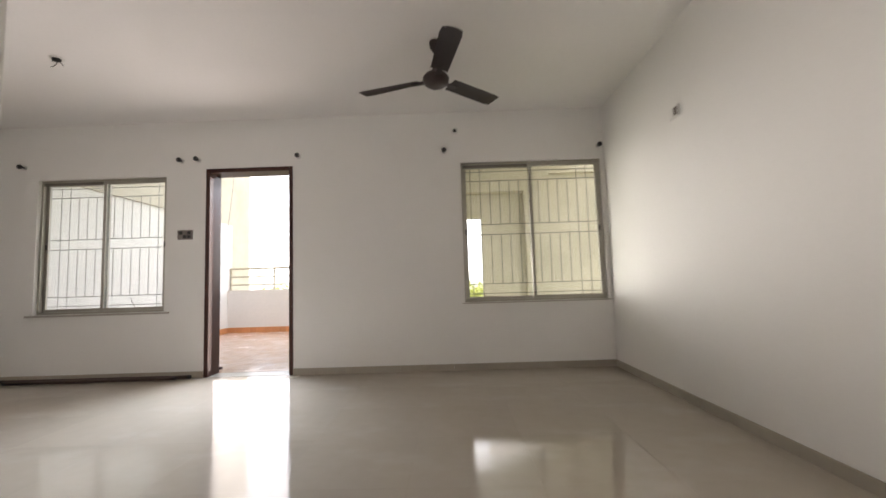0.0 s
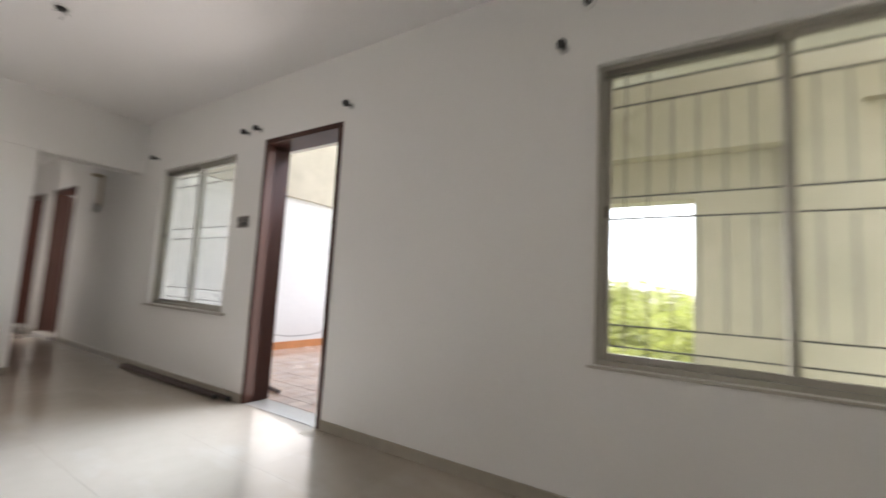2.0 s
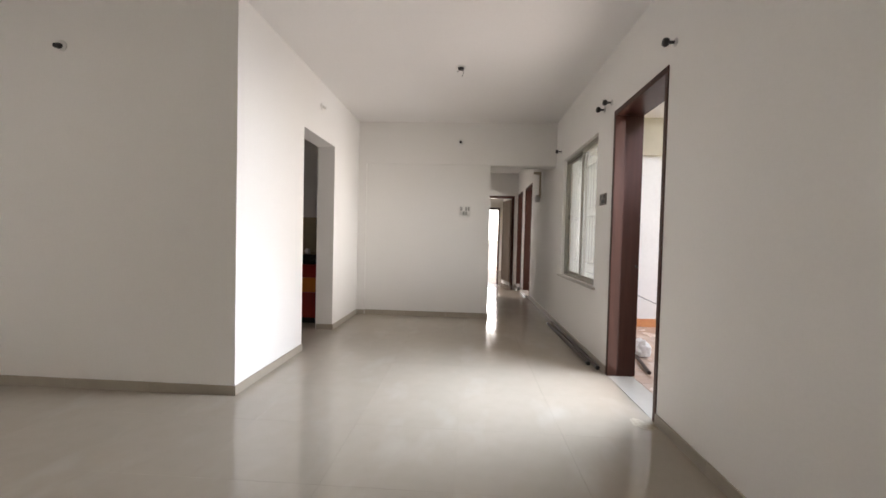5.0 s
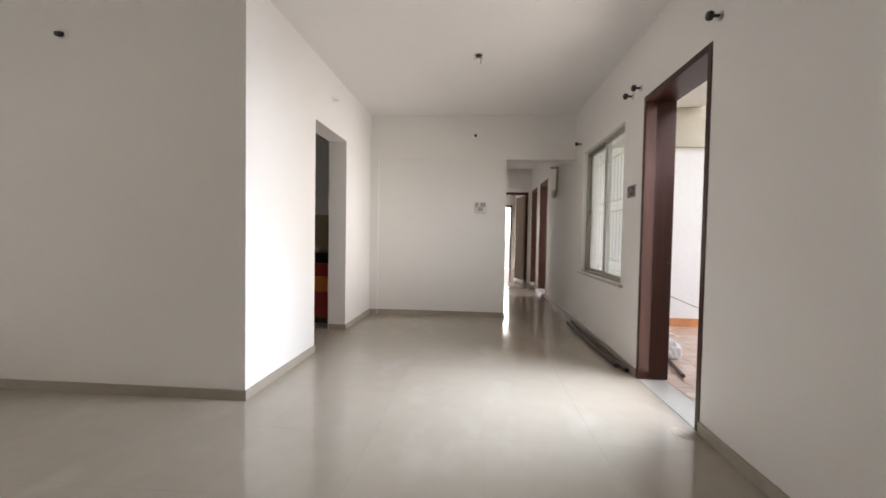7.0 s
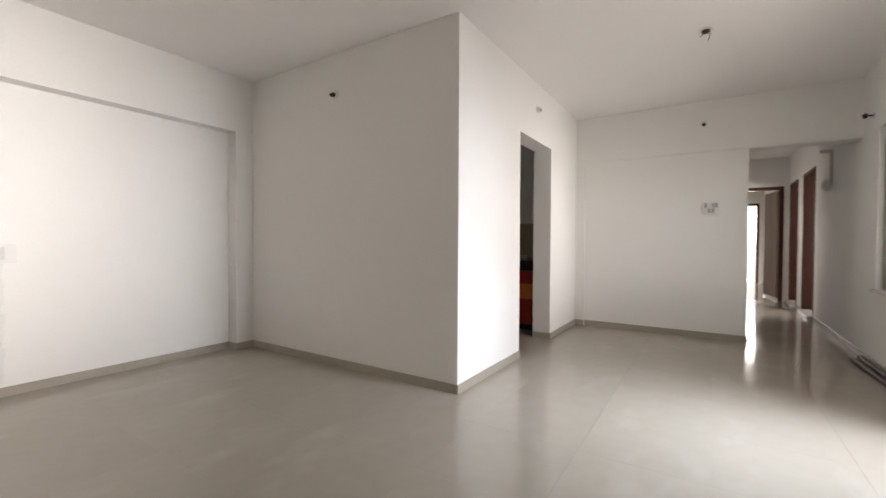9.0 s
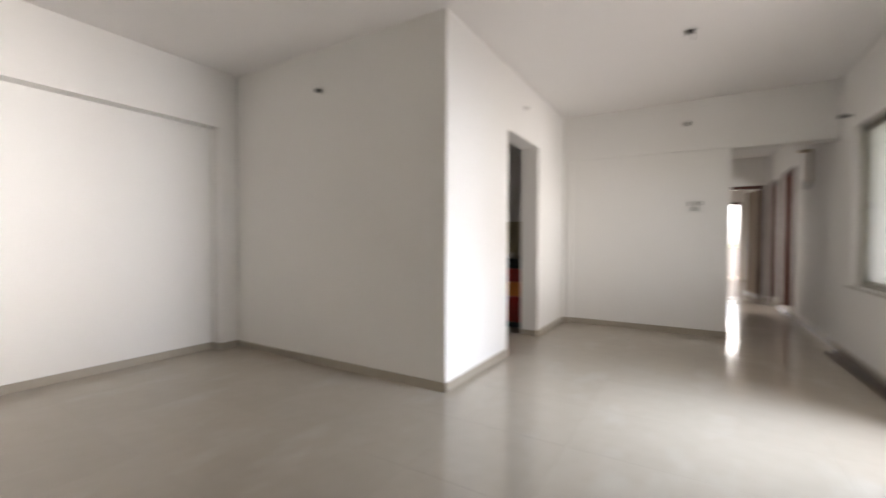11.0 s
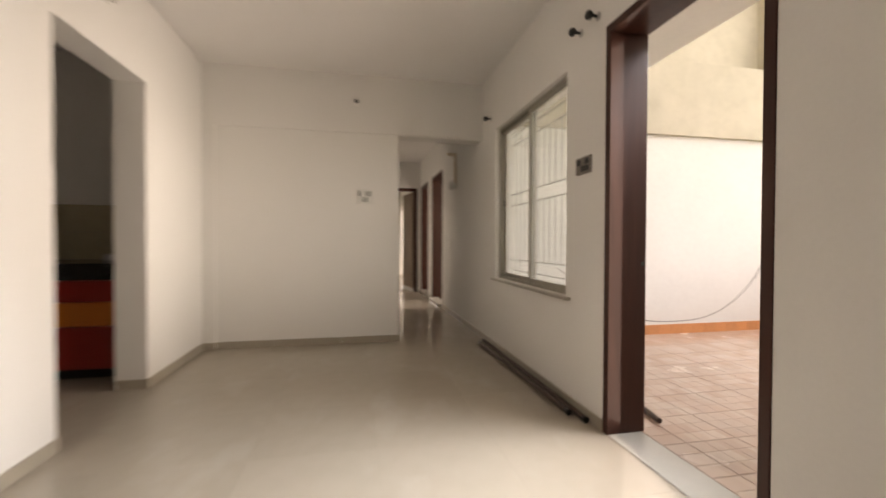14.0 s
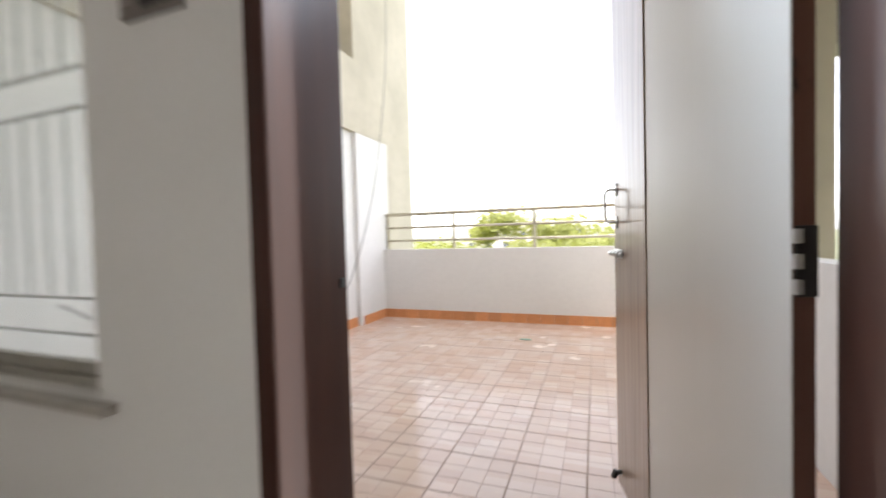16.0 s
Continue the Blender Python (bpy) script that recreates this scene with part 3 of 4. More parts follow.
def grille(x0, x1, z0, z1, paint):
    root = thing("window_grille", "grey painted steel safety grille outside the window", "window grille", "window grilles")
    y, w = 5.665, x1 - x0
    zs = [z0 + k * (z1 - z0) for k in (0.055, 0.125, 0.485, 0.56, 0.885, 0.955)]
    for z in zs:
        bm = bmesh.new()
        add_box(bm, (x0, y - 0.004, z - 0.004), (x1, y + 0.004, z + 0.004))
        part("rail", bm, paint, root)
    n = 14
    for k in range(1, n):
        x = x0 + w * k / n
        spans = [(z0, z1)] if k in (1, 2, n - 2, n - 1) else [(zs[1], zs[2]), (zs[3], zs[4])]
        for a, b in spans:
            bm = bmesh.new()
            add_rod(bm, (x, y + 0.009, a), (x, y + 0.009, b), 0.0042, seg=8)
            part("bar", bm, paint, root)


grille(*W1, GRILLE_LIT)
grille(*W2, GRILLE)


# ---- terrace ----
TZ = -0.03
structure("terrace_slab", boxes(((-4.75, 5.7, -0.35), (-1.2, 9.84, TZ - 0.009))), GROUT, "terrace floor slab under the tiles", "floor")
wall("terrace_parapet", "x", 9.69, 9.84, -4.61, -1.2, TZ - 0.3, 0.83, [], OUTWHITE, "white painted terrace parapet wall")
structure("terrace_parapet_east", boxes(((-1.2, 5.7, -0.35), (-1.07, 9.84, 0.83))), OUTWHITE, "white painted side parapet", "parapet")
structure("terrace_wall_west", boxes(((-4.72, 5.7, -0.35), (-4.66, 9.09, 2.2)), ((-4.72, 9.09, -0.35), (-4.61, 9.84, 2.2))), OUTWHITE, "white painted side wall with a shallow recessed panel", "wall")
wall("terrace_wall_upper", "y", -4.9, -4.607, 5.7, 10.6, 2.2, 7.5, [(7.2, 9.08, 3.02, 4.6)], OUTWALL, "weathered cream rendered wall above the terrace with a recess")
structure("terrace_wall_end", boxes(((-4.9, 9.84, -9.0), (-4.608, 10.6, 2.2))), OUTWALL, "weathered cream rendered wall end beyond the parapet", "wall")
structure("terrace_wall_recess", boxes(((-5.0, 5.7, -0.35), (-4.9, 10.6, 7.5))), OUTWALL, "cream rendered back of the wall recess", "wall")
structure("balcony_above", boxes(((-4.607, 5.7, H), (1.9, 6.93, H + 0.16))), OUTWHITE, "white painted soffit slab of the floor above", "slab")
wall("facade_above", "x", 5.7, 5.9, -13.8, 1.83, H + 0.16, 7.5, [], OUTWALL, "cream rendered facade of the floor above")
wall("duct_wall", "x", 7.4, 7.6, -1.2, 2.9, -3.0, 6.0, [(-1.0, 0.465, -3.0, 1.82)], OUTWALL, "cream rendered wall opposite the window, open at one side")
structure("duct_beam", boxes(((-1.2, 7.24, 2.18), (1.10, 7.4, 6.0)), ((1.48, 7.31, 2.45), (2.7, 7.4, 6.0))), OUTWALL, "cream rendered beams standing proud of the duct wall", "beam")
structure("duct_pilaster", boxes(((1.10, 7.27, -3.0), (1.48, 7.4, 6.0))), OUTWALL, "cream rendered pilaster", "pilaster")
wall("duct_wall_east", "y", 2.7, 2.9, 5.7, 7.4, -3.0, 6.0, [], OUTWALL, "cream rendered side wall of the duct")


def railing():
    root = thing("terrace_railing", "steel railing with three horizontal rails on the parapet", "railing")
    y = 9.765
    for z, r in ((0.94, 0.015), (1.105, 0.015), (1.275, 0.021)):
        bm = bmesh.new()
        add_rod(bm, (-4.605, y, z), (-1.21, y, z), r, seg=10)
        part("rail", bm, RAIL, root, smooth=True)
    for k in range(4):
        x = -3.682 + 0.976 * k if k < 3 else -4.58
        bm = bmesh.new()
        add_rod(bm, (x, y, 0.828), (x, y, 1.275), 0.02, seg=10)
        add_lathe(bm, [(0.03, 0.828), (0.03, 0.834), (0.016, 0.838)], Matrix.Translation((x, y, 0)))
        part("post", bm, RAIL, root, smooth=True)


railing()


# ---- things in the rooms ----
def ceiling_fan():
    root = thing("ceiling_fan", "dark brown three-bladed ceiling fan at rest", "ceiling fan", m=pose(-0.098, 4.186, 0, 0, 0, 0))
    bm = bmesh.new()
    add_rod(bm, (0, 0, 2.43), (0, 0, 2.66), 0.011, seg=14)
    part("down_rod", bm, FANBROWN, root, smooth=True)
    bm = bmesh.new()
    add_lathe(bm, [(0.02, 2.6), (0.038, 2.63), (0.044, 2.66), (0.042, H)], Matrix())
    part("canopy", bm, FANBROWN, root, smooth=True)
    bm = bmesh.new()
    add_lathe(bm, [(0.03, 2.325), (0.06, 2.33), (0.085, 2.345), (0.098, 2.37), (0.098, 2.395), (0.08, 2.42), (0.04, 2.44), (0.02, 2.47)], Matrix(), 28)
    part("motor_housing", bm, FANBROWN, root, smooth=True)
    for k in range(3):
        a = radians(161 + 120 * k)
        m = Matrix.Rotation(a, 4, "Z")
        bm = bmesh.new()
        add_box(bm, (0.075, -0.022, 2.372), (0.20, 0.022, 2.38), 0.002)
        bm.transform(m)
        part("blade_bracket", bm, FANBROWN, root)
        bm = bmesh.new()
        # a gently twisted, cambered blade with rounded tip
        rows = []
        for i in range(9):
            u = i / 8
            x, half = 0.14 + 0.49 * u, 0.064 + 0.01 * u
            if i == 8:
                half *= 0.86
            tw = radians(4 * u - 13)
            row = []
            for j in range(5):
                v = j / 2 - 1
                y, z = half * v, 0.006 * (1 - v * v)
                row.append((x + (0.01 * (1 - v * v) if i == 8 else 0), y * math.cos(tw) - z * math.sin(tw), y * math.sin(tw) + z * math.cos(tw) + 2.384))
            rows.append([bm.verts.new(p) for p in row])
        for p, q in zip(rows, rows[1:]):
            for j in range(4):
                bm.faces.new((p[j], p[j + 1], q[j + 1], q[j]))
        bmesh.ops.solidify(bm, geom=bm.faces[:], thickness=0.004)
        bm.transform(m)
        part("blade", bm, FANBROWN, root, smooth=True)


ceiling_fan()


def curtain_bracket():
    root = thing("curtain_bracket", "black metal curtain rod holder screwed to the wall", "curtain bracket", "curtain brackets")
    bm = bmesh.new()
    add_lathe(bm, [(0.024, 0), (0.024, 0.005), (0.012, 0.01)], pose(0, 0, 0, 90), 16)
    part("rosette", bm, STEEL, root, "pale metal wall plate", True)
    bm = bmesh.new()
    add_rod(bm, (0, -0.006, 0), (0, -0.05, 0), 0.009, seg=12)
    part("stem", bm, BLACK, root, smooth=True)
    bm = bmesh.new()
    add_lathe(bm, [(0.01, 0.04), (0.022, 0.046), (0.026, 0.058), (0.022, 0.072), (0.012, 0.077)], pose(0, 0, 0, 90), 16)
    part("cup", bm, BLACK, root, smooth=True)
    return root


bracket = curtain_bracket()
spots = [(-4.58, 2.23), (-2.87, 2.245), (-2.69, 2.25), (-1.61, 2.25), (-0.06, 2.25), (1.57, 2.255)]
bracket.matrix_basis = pose(spots[0][0], 5.5, spots[0][1])
for x, z in spots[1:]:
    copy_thing(bracket, pose(x, 5.5, z))


def lamp_holder(m, label, cap):
    root = thing("lamp_holder", label, "lamp holder", "empty lamp holders", m=m)
    bm = bmesh.new()
    add_lathe(bm, [(0.038, 0), (0.038, 0.008), (0.03, 0.014)], pose(0, 0, 0, 90), 20)
    part("base", bm, WHITEP, root, smooth=True)
    bm = bmesh.new()
    add_lathe(bm, [(0.019, 0.012), (0.019, 0.035), (0.016, 0.037), (0.016, 0.055)], pose(0, 0, 0, 90 + 20), 16)
    part("socket", bm, cap, root, "empty bulb socket", True)


lamp_holder(pose(-4.884, 4.18, 2.415, 0, 0, 90), "white wall lamp holder without a bulb on the dining wall", BLACK)
lamp_holder(pose(-3.38, 2.75, 2.42, 0, 0, 180), "white wall lamp holder without a bulb above the kitchen opening", WHITEP)
lamp_holder(pose(-1.8, 1.5, 2.33, 0, 0, 90), "white wall lamp holder without a bulb on a bare wall", BLACK)
lamp_holder(pose(0.06, 5.5, 2.475, 0, 0, 0), "small dark wall lamp holder above the window", BLACK)


def ceiling_rose():
    root = thing("ceiling_rose", "ceiling fan hook box with a loose wire, no fan fitted", "ceiling hook", m=pose(-3.02, 4.21, H))
    bm = bmesh.new()
    add_lathe(bm, [(0.05, 0), (0.05, -0.004), (0.035, -0.006)], Matrix(), 24)
    part("cover_plate", bm, WHITEP, root, smooth=True)
    bm = bmesh.new()
    add_lathe(bm, [(0.03, -0.006), (0.028, -0.02), (0.012, -0.028)], Matrix(), 18)
    part("hook_cup", bm, BLACK, root, smooth=True)
    for a, n in ((0.4, 0.04), (2.3, 0.06), (4.2, 0.035)):
        bm = bmesh.new()
        p = Vector((0.008 * math.cos(a), 0.008 * math.sin(a), -0.02))
        for k in range(4):
            q = p + Vector((math.cos(a + k * 0.5), math.sin(a + k * 0.5), -0.7)) * n / 4
            add_rod(bm, p, q, 0.003, seg=6)
            p = q
        part("wire", bm, CABLE, root)


ceiling_rose()


def switch_plate(name, m, w, h, mat, key_mat, cols, rows, label):
    root = thing(name, label, "switch board", m=m)
    bm = bmesh.new()
    add_box(bm, (-w / 2, -0.012, -h / 2), (w / 2, 0, h / 2), 0.003)
    part("plate", bm, mat, root)
    cw, rh = w * 0.84 / cols, h * 0.8 / rows
    for i in range(cols):
        for j in range(rows):
            x, z = -w * 0.42 + cw * (i + 0.5), -h * 0.4 + rh * (j + 0.5)
            bm = bmesh.new()
            add_box(bm, (x - cw * 0.42, -0.016, z - rh * 0.42), (x + cw * 0.42, -0.011, z + rh * 0.42), 0.0015)
            part("switch_key" if (i + j) % 3 else "socket_outlet", bm, key_mat if (i * 2 + j) % 3 else mat, root)


switch_plate("switch_board", pose(-4.9, 4.262, 1.455, 0, 0, 90), 0.16, 0.15, WHITEP, material("grey_keys", (0.33, 0.33, 0.31), 0.4, grain=0.1), 4, 2, "white plastic switch board on the dining wall")
switch_plate("switch_box", pose(-2.82, 5.5, 1.448), 0.16, 0.10, GREYP, BLACK, 3, 2, "dark grey open switch box beside the terrace door")
switch_plate("socket_board", pose(0.01, 0.15, 0.96, 0, 0, 180), 0.2, 0.13, WHITEP, material("pale_keys", (0.6, 0.59, 0.56), 0.4, grain=0.1), 4, 1, "white plastic socket board low on the wall")
switch_plate("wall_socket", pose(1.63, 4.13, 2.04, 0, 0, -90), 0.12, 0.085, WHITEP, GREYP, 2, 1, "white plastic high wall socket")
bm = bmesh.new()
for k in range(14):
    z = 0.06 + k * 0.06
    c, w = 0.01 + 0.006 * math.sin(k * 1.7), 0.03 + 0.006 * math.sin(k * 2.9)
    add_box(bm, (c - w, 0.1505, z), (c + w, 0.1545 + 0.0008 * math.sin(k * 2.3), z + 0.06))
structure("plaster_patch", bm, PATCH, "rough plaster strip where a cable was chased in", "plaster patch")

for (a, b, r) in (((-4.55, 5.393, FZ + 0.018), (-2.87, 5.42, FZ + 0.018), 0.017), ((-4.66, 5.468, FZ + 0.018), (-2.75, 5.466, FZ + 0.018), 0.017)):
    rod = thing("curtain_rod", "brown lacquered curtain rod lying on the floor", "curtain rod", "loose curtain rods")
    bm = bmesh.new()
    add_rod(bm, a, b, r, seg=14)
    part("tube", bm, RODBROWN, rod, smooth=True)
    for e in (a, b):
        s = -1 if e is a else 1
        bm = bmesh.new()
        add_rod(bm, e, (e[0] + s * 0.03, e[1], e[2]), r + 0.002, seg=14)
        part("end_cap", bm, BLACK, rod, "dark end cap", True)


def tube_fixture():
    root = thing("wall_fixture", "brown wooden batten with a white lamp holder in the corridor", "wall light")
    bm = bmesh.new()
    add_box(bm, (-6.1, 5.475, 1.78), (-6.06, 5.5, 2.2), 0.003)
    add_box(bm, (-6.1, 5.38, 2.165), (-6.06, 5.475, 2.2), 0.003)
    part("batten", bm, material("pale_batten_wood", (0.6, 0.5, 0.36), 0.6, grain=0.3, scale=20), root)
    bm = bmesh.new()
    add_lathe(bm, [(0.02, 1.7), (0.045, 1.72), (0.05, 1.77), (0.03, 1.82)], Matrix.Translation((-6.08, 5.445, 0)))
    part("lamp_holder_cup", bm, WHITEP, root, "white plastic lamp holder", True)


tube_fixture()

bm = bmesh.new()
rim = [bm.verts.new(((0.085 + 0.03 * noise.noise(Vector((k * 0.7, 2.1, 0)))) * math.cos(k * math.pi / 12), (0.05 + 0.03 * noise.noise(Vector((k * 0.9, 5.3, 0)))) * math.sin(k * math.pi / 12), 0)) for k in range(24)]
bmesh.ops.extrude_face_region(bm, geom=[bm.faces.new(rim)])
bm.verts.ensure_lookup_table()
bmesh.ops.translate(bm, verts=bm.verts[24:], vec=(0, 0, 0.0012))
bm.transform(pose(-1.66, 5.41, FZ, 0, 0, 25))
tagged(new("cement_smear", mesh(bm, "cement_smear", material("dried_cement", (0.42, 0.36, 0.28), 0.8, grain=0.6, scale=60, tint=(0.2, 0.16, 0.12)))), "thin smear of dried cement on the floor tiles by the door", "smear")

# terrace odds and ends
rod = thing("curtain_rod", "dark rod lying on the terrace floor by the door", "curtain rod", "loose curtain rods")
bm = bmesh.new()
add_rod(bm, (-2.62, 5.86, TZ + 0.018), (-4.2, 6.15, TZ + 0.018), 0.016, seg=14)
part("tube", bm, RODBROWN, rod, smooth=True)
bm = bmesh.new()
bmesh.ops.create_icosphere(bm, subdivisions=4, radius=1)
for v in bm.verts:
    d = noise.fractal(v.co * 1.6, 1.0, 2.0, 4) * 0.25
    v.co = Vector((v.co.x * 0.08, v.co.y * 0.08, max(-0.06, v.co.z * 0.1))) * (1 + d)
zlow = min(v.co.z for v in bm.verts)
bm.transform(Matrix.Translation((-3.19, 6.02, TZ - zlow)))
tagged(new("plastic_bag", mesh(bm, "plastic_bag", BAG, True)), "crumpled white plastic bag on the terrace tiles", "bag")
bm = bmesh.new()
add_box(bm, (-2.9, 9.1, TZ), (-2.8, 9.14, TZ + 0.004))
bm.transform(Matrix.Translation((0.15, -0.2, 0)))
tagged(new("paper_scrap", mesh(bm, "paper_scrap", material("green_scrap", (0.1, 0.25, 0.18), 0.7, grain=0.2), False)), "small green scrap on the terrace tiles", "litter")


def hanging_cable():
    cu = bpy.data.curves.new("cable", "CURVE")
    cu.dimensions, cu.bevel_depth, cu.bevel_resolution, cu.resolution_u = "3D", 0.0045, 2, 8
    sp = cu.splines.new("BEZIER")
    pts = [(-4.602, 9.75, 6.5), (-4.45, 9.62, 3.9), (-4.32, 9.2, 2.4), (-4.22, 8.55, 1.0), (-4.15, 7.9, 0.36), (-4.05, 7.1, 0.24), (-3.8, 6.3, 0.45), (-3.55, 5.702, 0.8)]
    sp.bezier_points.add(len(pts) - 1)
    for p, c in zip(sp.bezier_points, pts):
        p.co, p.handle_left_type, p.handle_right_type = c, "AUTO", "AUTO"
    cu.materials.append(CABLE)
    tagged(new("hanging_cable", cu), "thin grey cable hanging slack across the terrace", "cable")


hanging_cable()


# ---- kitchen through its opening ----
def kitchen():
    cab = thing("kitchen_cabinet", "red laminated kitchen base cabinet with an orange drawer band", "kitchen cabinet")
    bm = bmesh.new()
    add_box(bm, (-4.885, 0.2, FZ), (-4.16, 2.54, 0.04))
    part("plinth", bm, BLACK, cab)
    bm = bmesh.new()
    add_box(bm, (-4.885, 0.2, 0.04), (-4.125, 2.54, 0.705))
    part("body", bm, RED, cab)
    for k in range(4):
        y0 = 0.22 + k * 0.58
        for nm, z0, z1, mat in (("top_rail", 0.545, 0.7, RED), ("drawer_front", 0.362, 0.54, ORANGE), ("cabinet_door", 0.045, 0.357, RED)):
            bm = bmesh.new()
            add_box(bm, (-4.124, y0, z0), (-4.105, y0 + 0.574, z1), 0.002)
            part(nm, bm, mat, cab)
    bm = bmesh.new()
    add_box(bm, (-4.885, 0.17, 0.706), (-4.08, 2.545, 0.83), 0.004)
    tagged(new("worktop", mesh(bm, "worktop", GRANITE)), "black polished granite worktop on the cabinet", "worktop")
    d = structure("dado", boxes(((-4.9, 0.16, 0.83), (-4.893, 2.55, 1.32))), GROUT, "olive tile dado behind the worktop", "dado")
    for i in range(8):
        for j in range(2):
            bm = bmesh.new()
            add_box(bm, (-4.893, 0.16 + i * 0.299, 0.832 + j * 0.244), (-4.887, 0.157 + (i + 1) * 0.299, 0.829 + (j + 1) * 0.244))
            part("dado_tile", bm, DADO, d)
    bm = bmesh.new()
    add_lathe(bm, [(0.025, 0), (0.035, 0.01), (0.03, 0.05), (0.022, 0.055)], Matrix.Translation((-4.5, 2.18, 0.83)))
    tagged(new("cup", mesh(bm, "cup", STEEL, True)), "small dull metal cup on the worktop", "cup")


kitchen()


# ---- distance ----
bm = bmesh.new()
bmesh.ops.create_grid(bm, x_segments=2, y_segments=2, size=2500, matrix=Matrix.Translation((0, 0, -9)))
structure("ground", bm, GROUND, "dry far ground with scrub reaching the horizon", "ground")


def tree(x, y, height, spread, seed):
    rnd = random.Random(seed)
    root = thing("tree", "broad leafy green tree seen over the parapet", "tree", "trees beyond the terrace", m=pose(x, y, -9, 0, 0, seed * 40))
    bm = bmesh.new()
    add_rod(bm, (0, 0, 0), (0.15, 0.1, height * 0.45), 0.28, 0.17, 9)
    clumps = []
    for k in range(9):
        a = k * 2.4 + rnd.random()
        r = spread * (0.35 + 0.6 * rnd.random())
        e = Vector((r * math.cos(a), r * math.sin(a), height * (0.55 + 0.38 * rnd.random())))
        add_rod(bm, (0.15, 0.1, height * (0.3 + 0.15 * rnd.random())), e, 0.11, 0.025, 6)
        clumps.append((e, spread * (0.3 + 0.2 * rnd.random())))
    clumps.append((Vector((0, 0, height * 0.9)), spread * 0.5))
    part("trunk", bm, BARK, root)
    verts, faces = [], []
    for c, r in clumps:
        for _ in range(420):
            d = Vector((rnd.gauss(0, 1), rnd.gauss(0, 1), rnd.gauss(0, 0.7)))
            d = c + d.normalized() * r * rnd.random() ** 0.4
            u = Vector((rnd.gauss(0, 1), rnd.gauss(0, 1), rnd.gauss(0, 1))).normalized()
            w = u.orthogonal().normalized()
            s = 0.12 + 0.12 * rnd.random()
            i = len(verts)
            verts += [d - u * s, d + w * s * 0.5, d + u * s, d - w * s * 0.5]
            faces.append((i, i + 1, i + 2, i + 3))
    me = bpy.data.meshes.new("crown")
    me.from_pydata(verts, [], faces)
    me.materials.append(LEAF)
    ob = new("crown", me)
    ob.parent = root


for k, (x, y, hgt, spr) in enumerate(((-6.3, 30, 11.8, 3.0), (-3.6, 31, 11.3, 2.8), (-2.5, 26, 9.9, 2.6), (3.5, 24, 9.0, 2.8), (-9.5, 24, 9.4, 2.8), (-13, 34, 9.6, 3.4), (0.1, 22, 9.9, 2.6), (-5.5, 20, 7.8, 2.4))):
    tree(x, y, hgt, spr, k + 1)


def far_house(x, y, w, floors):
    h = floors * 3.0
    root = thing("apartment_building", "pale far apartment building washed out by daylight", "building", "far buildings", m=pose(x, y, -9))
    bm = boxes(((-w / 2, 0, 0), (w / 2, 9, h)))
    part("facade", bm, FARWALL, root)
    part("roof", boxes(((-w / 2 - 0.3, -0.3, h), (w / 2 + 0.3, 9.3, h + 0.4))), FARWALL, root)
    for f in range(floors):
        for k in range(4):
            cx = -w / 2 + w * (k + 0.5) / 4
            part("window", boxes(((cx - 0.7, -0.06, f * 3 + 1), (cx + 0.7, -0.004, f * 3 + 2.3))), FARGLASS, root)


far_house(-26, 110, 18, 4)
far_house(-12, 130, 16, 4)


# ---- tiles, last ----
def tile_mesh(w, d, t, mat, name, cell):
    """One tile; with cell, its face is pressed into small squares with shallow grooves."""
    bm = bmesh.new()
    if cell:
        nx, ny, g = max(1, round(w / cell)), max(1, round(d / cell)), 0.0009
        for i in range(nx):
            for j in range(ny):
                add_box(bm, (w * i / nx + g, d * j / ny + g, -t), (w * (i + 1) / nx - g, d * (j + 1) / ny - g, 0))
    else:
        add_box(bm, (0, 0, -t), (w, d, 0))
    bmesh.ops.bevel(bm, geom=[e for e in bm.edges if all(v.co.z > -0.0005 for v in e.verts)], offset=0.0006 if cell else 0.0002, segments=1, affect="EDGES")
    return mesh(bm, name, mat)


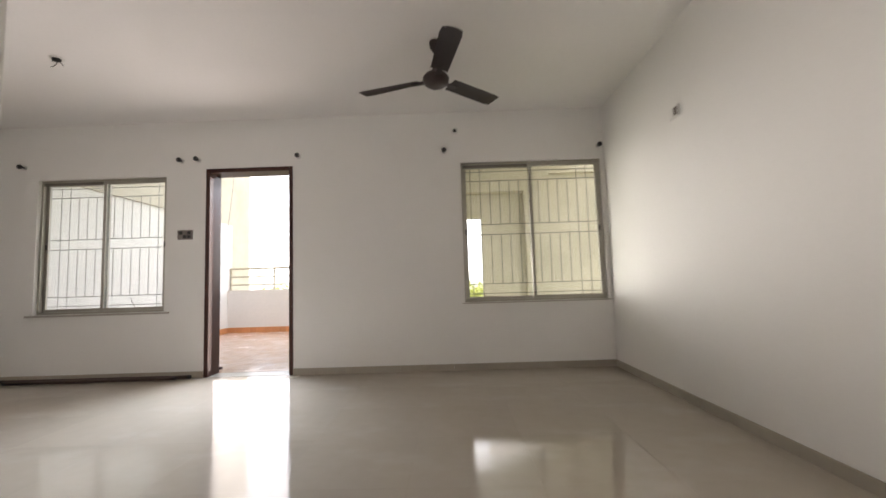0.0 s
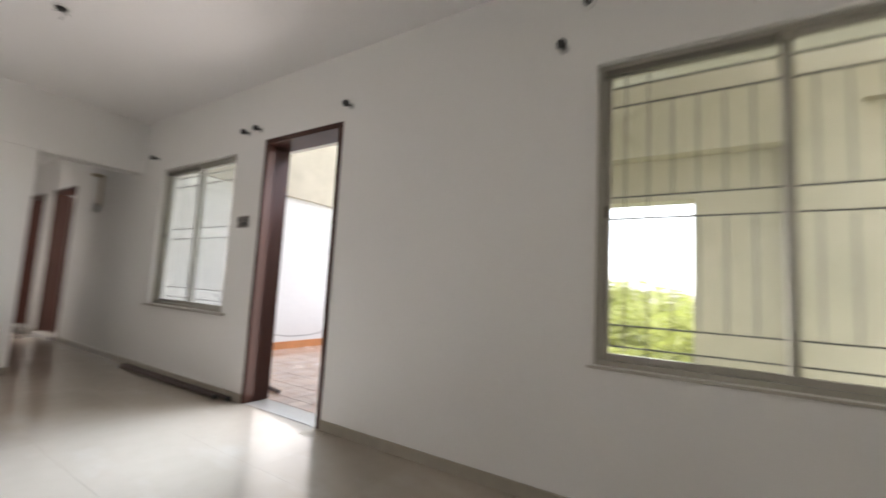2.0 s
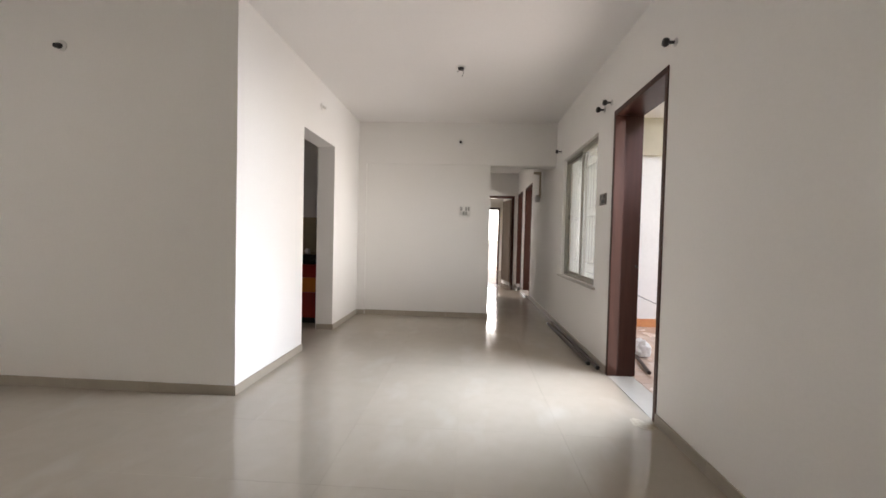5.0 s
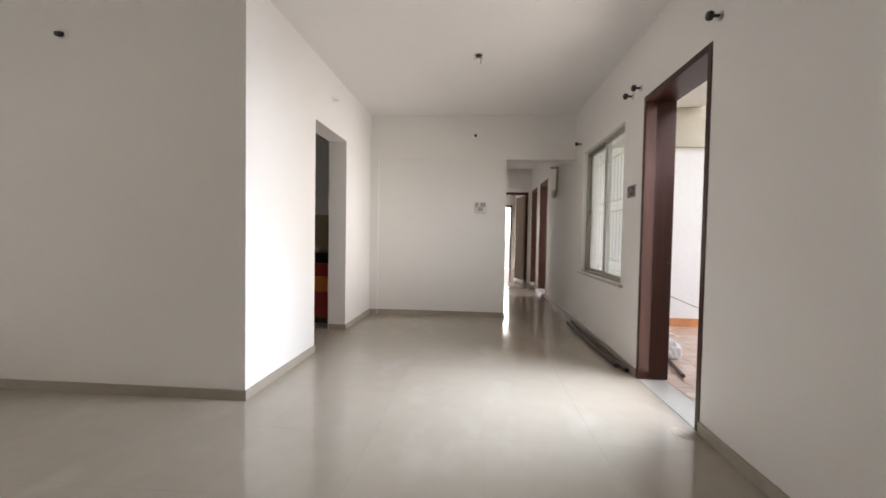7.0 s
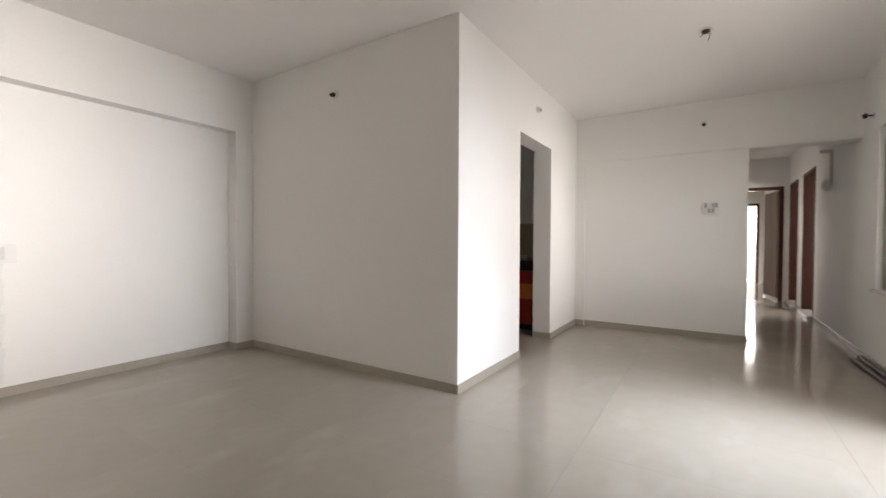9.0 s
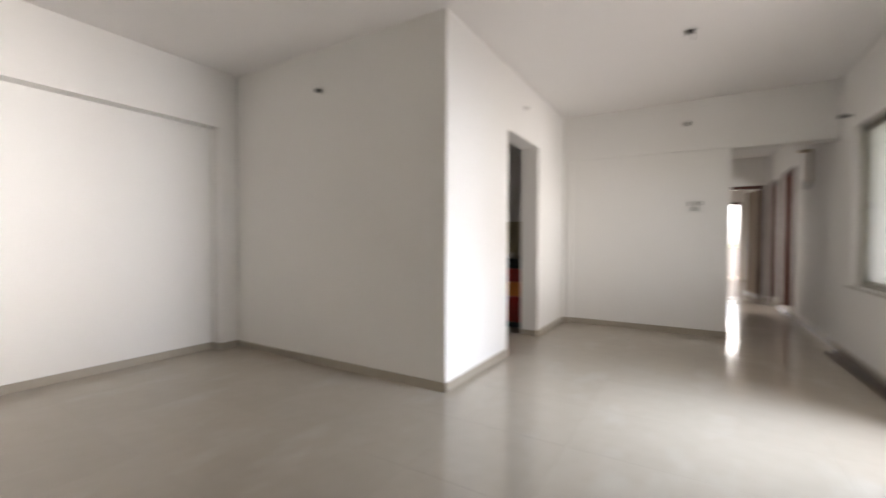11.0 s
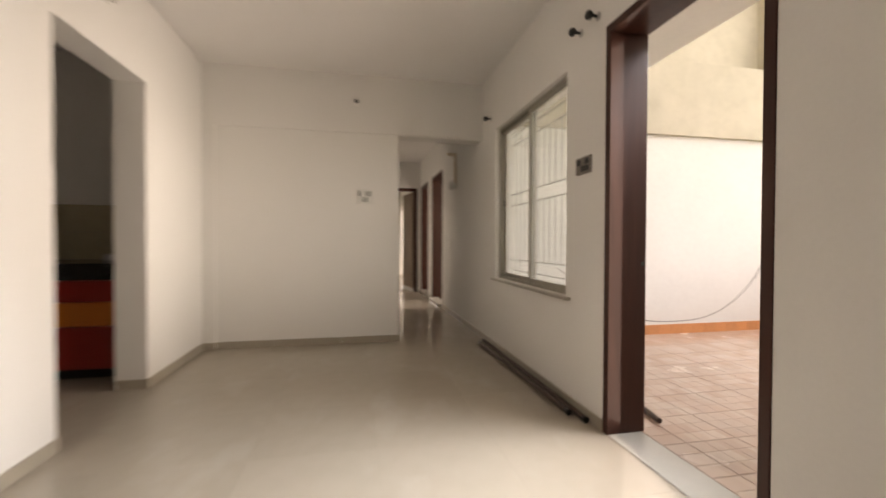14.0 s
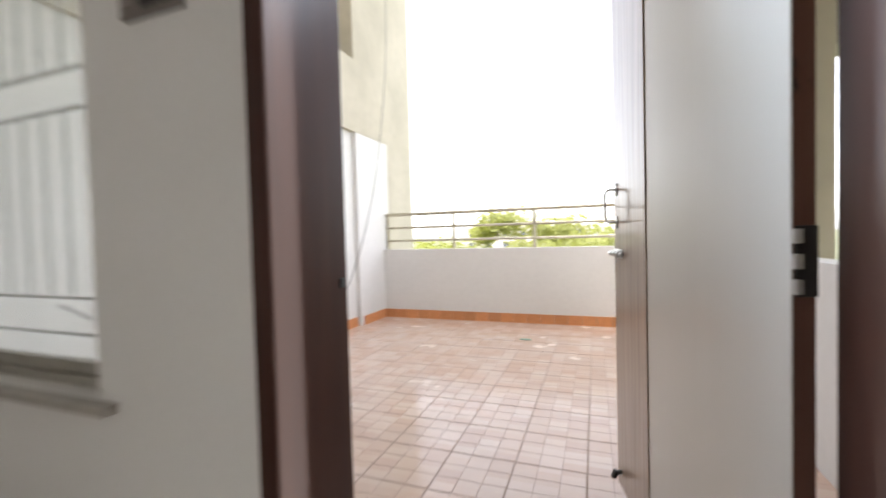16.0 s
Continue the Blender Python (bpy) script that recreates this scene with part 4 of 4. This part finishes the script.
def lay(root, name, mat, x0, x1, y0, y1, ox, oy, size, joint, z, t, cell=0):
    """A grid of square tiles with joints, cut at the edges of the rectangle."""
    shared = {}
    i0, i1 = math.floor((x0 - ox) / size), math.ceil((x1 - ox) / size)
    j0, j1 = math.floor((y0 - oy) / size), math.ceil((y1 - oy) / size)
    for i in range(i0, i1):
        for j in range(j0, j1):
            a, b = max(x0, ox + i * size), min(x1, ox + (i + 1) * size)
            c, d = max(y0, oy + j * size), min(y1, oy + (j + 1) * size)
            w, h = round(b - a - joint, 4), round(d - c - joint, 4)
            if w < 0.01 or h < 0.01:
                continue
            if (w, h) not in shared:
                shared[(w, h)] = tile_mesh(w, h, t, mat, name, cell)
            ob = new(name, shared[(w, h)])
            ob.parent = root
            ob.location = (a + joint / 2, c + joint / 2, z)


sub = structure("floor", boxes(((-13.8, -0.05, -0.35), (1.83, 5.7, FZ - 0.0018))), GROUT, "polished cream vitrified tile floor with hairline joints", "floor")
lay(sub, "floor_tile", TILE, -4.9, 1.63, 0.15, 5.5, -2.66, 4.285, 0.6, 0.0006, FZ, 0.0018)
lay(sub, "floor_tile", TILE, -9.3, -4.9, 4.605, 5.5, -2.66, 4.285, 0.6, 0.0006, FZ, 0.0018)
lay(sub, "floor_tile", TILE, -13.6, -9.3, 3.0, 5.5, -2.66, 4.285, 0.6, 0.0006, FZ, 0.0018)
terrace_floor = structure("terrace_floor", boxes(((-4.66, 5.7, TZ - 0.0085), (-1.2, 9.69, TZ - 0.002))), TGROUT, "worn terracotta tiled terrace floor printed with small squares", "floor")
lay(terrace_floor, "terrace_tile", TTILE, -4.66, -1.2, 5.7, 9.69, -2.7, 6.74, 0.3, 0.005, TZ, 0.004, 0.1)
ts = structure("terrace_skirting", boxes(((-4.655, 9.683, TZ), (-1.21, 9.69, TZ + 0.1))), GROUT, "orange terracotta tile skirting round the terrace", "skirting")
for k in range(23):
    x = -4.6 + k * 0.15
    if x < -1.36:
        part("skirting_tile", boxes(((x, 9.672, TZ), (x + 0.146, 9.683, TZ + 0.105))), TSKIRT, ts)
for k in range(27):
    y = 5.71 + k * 0.15
    if y < 9.66:
        x = -4.61 if y > 9.05 else -4.66
        part("skirting_tile", boxes(((x, y, TZ), (x + 0.011, min(y + 0.146, 9.67), TZ + 0.105))), TSKIRT, ts)
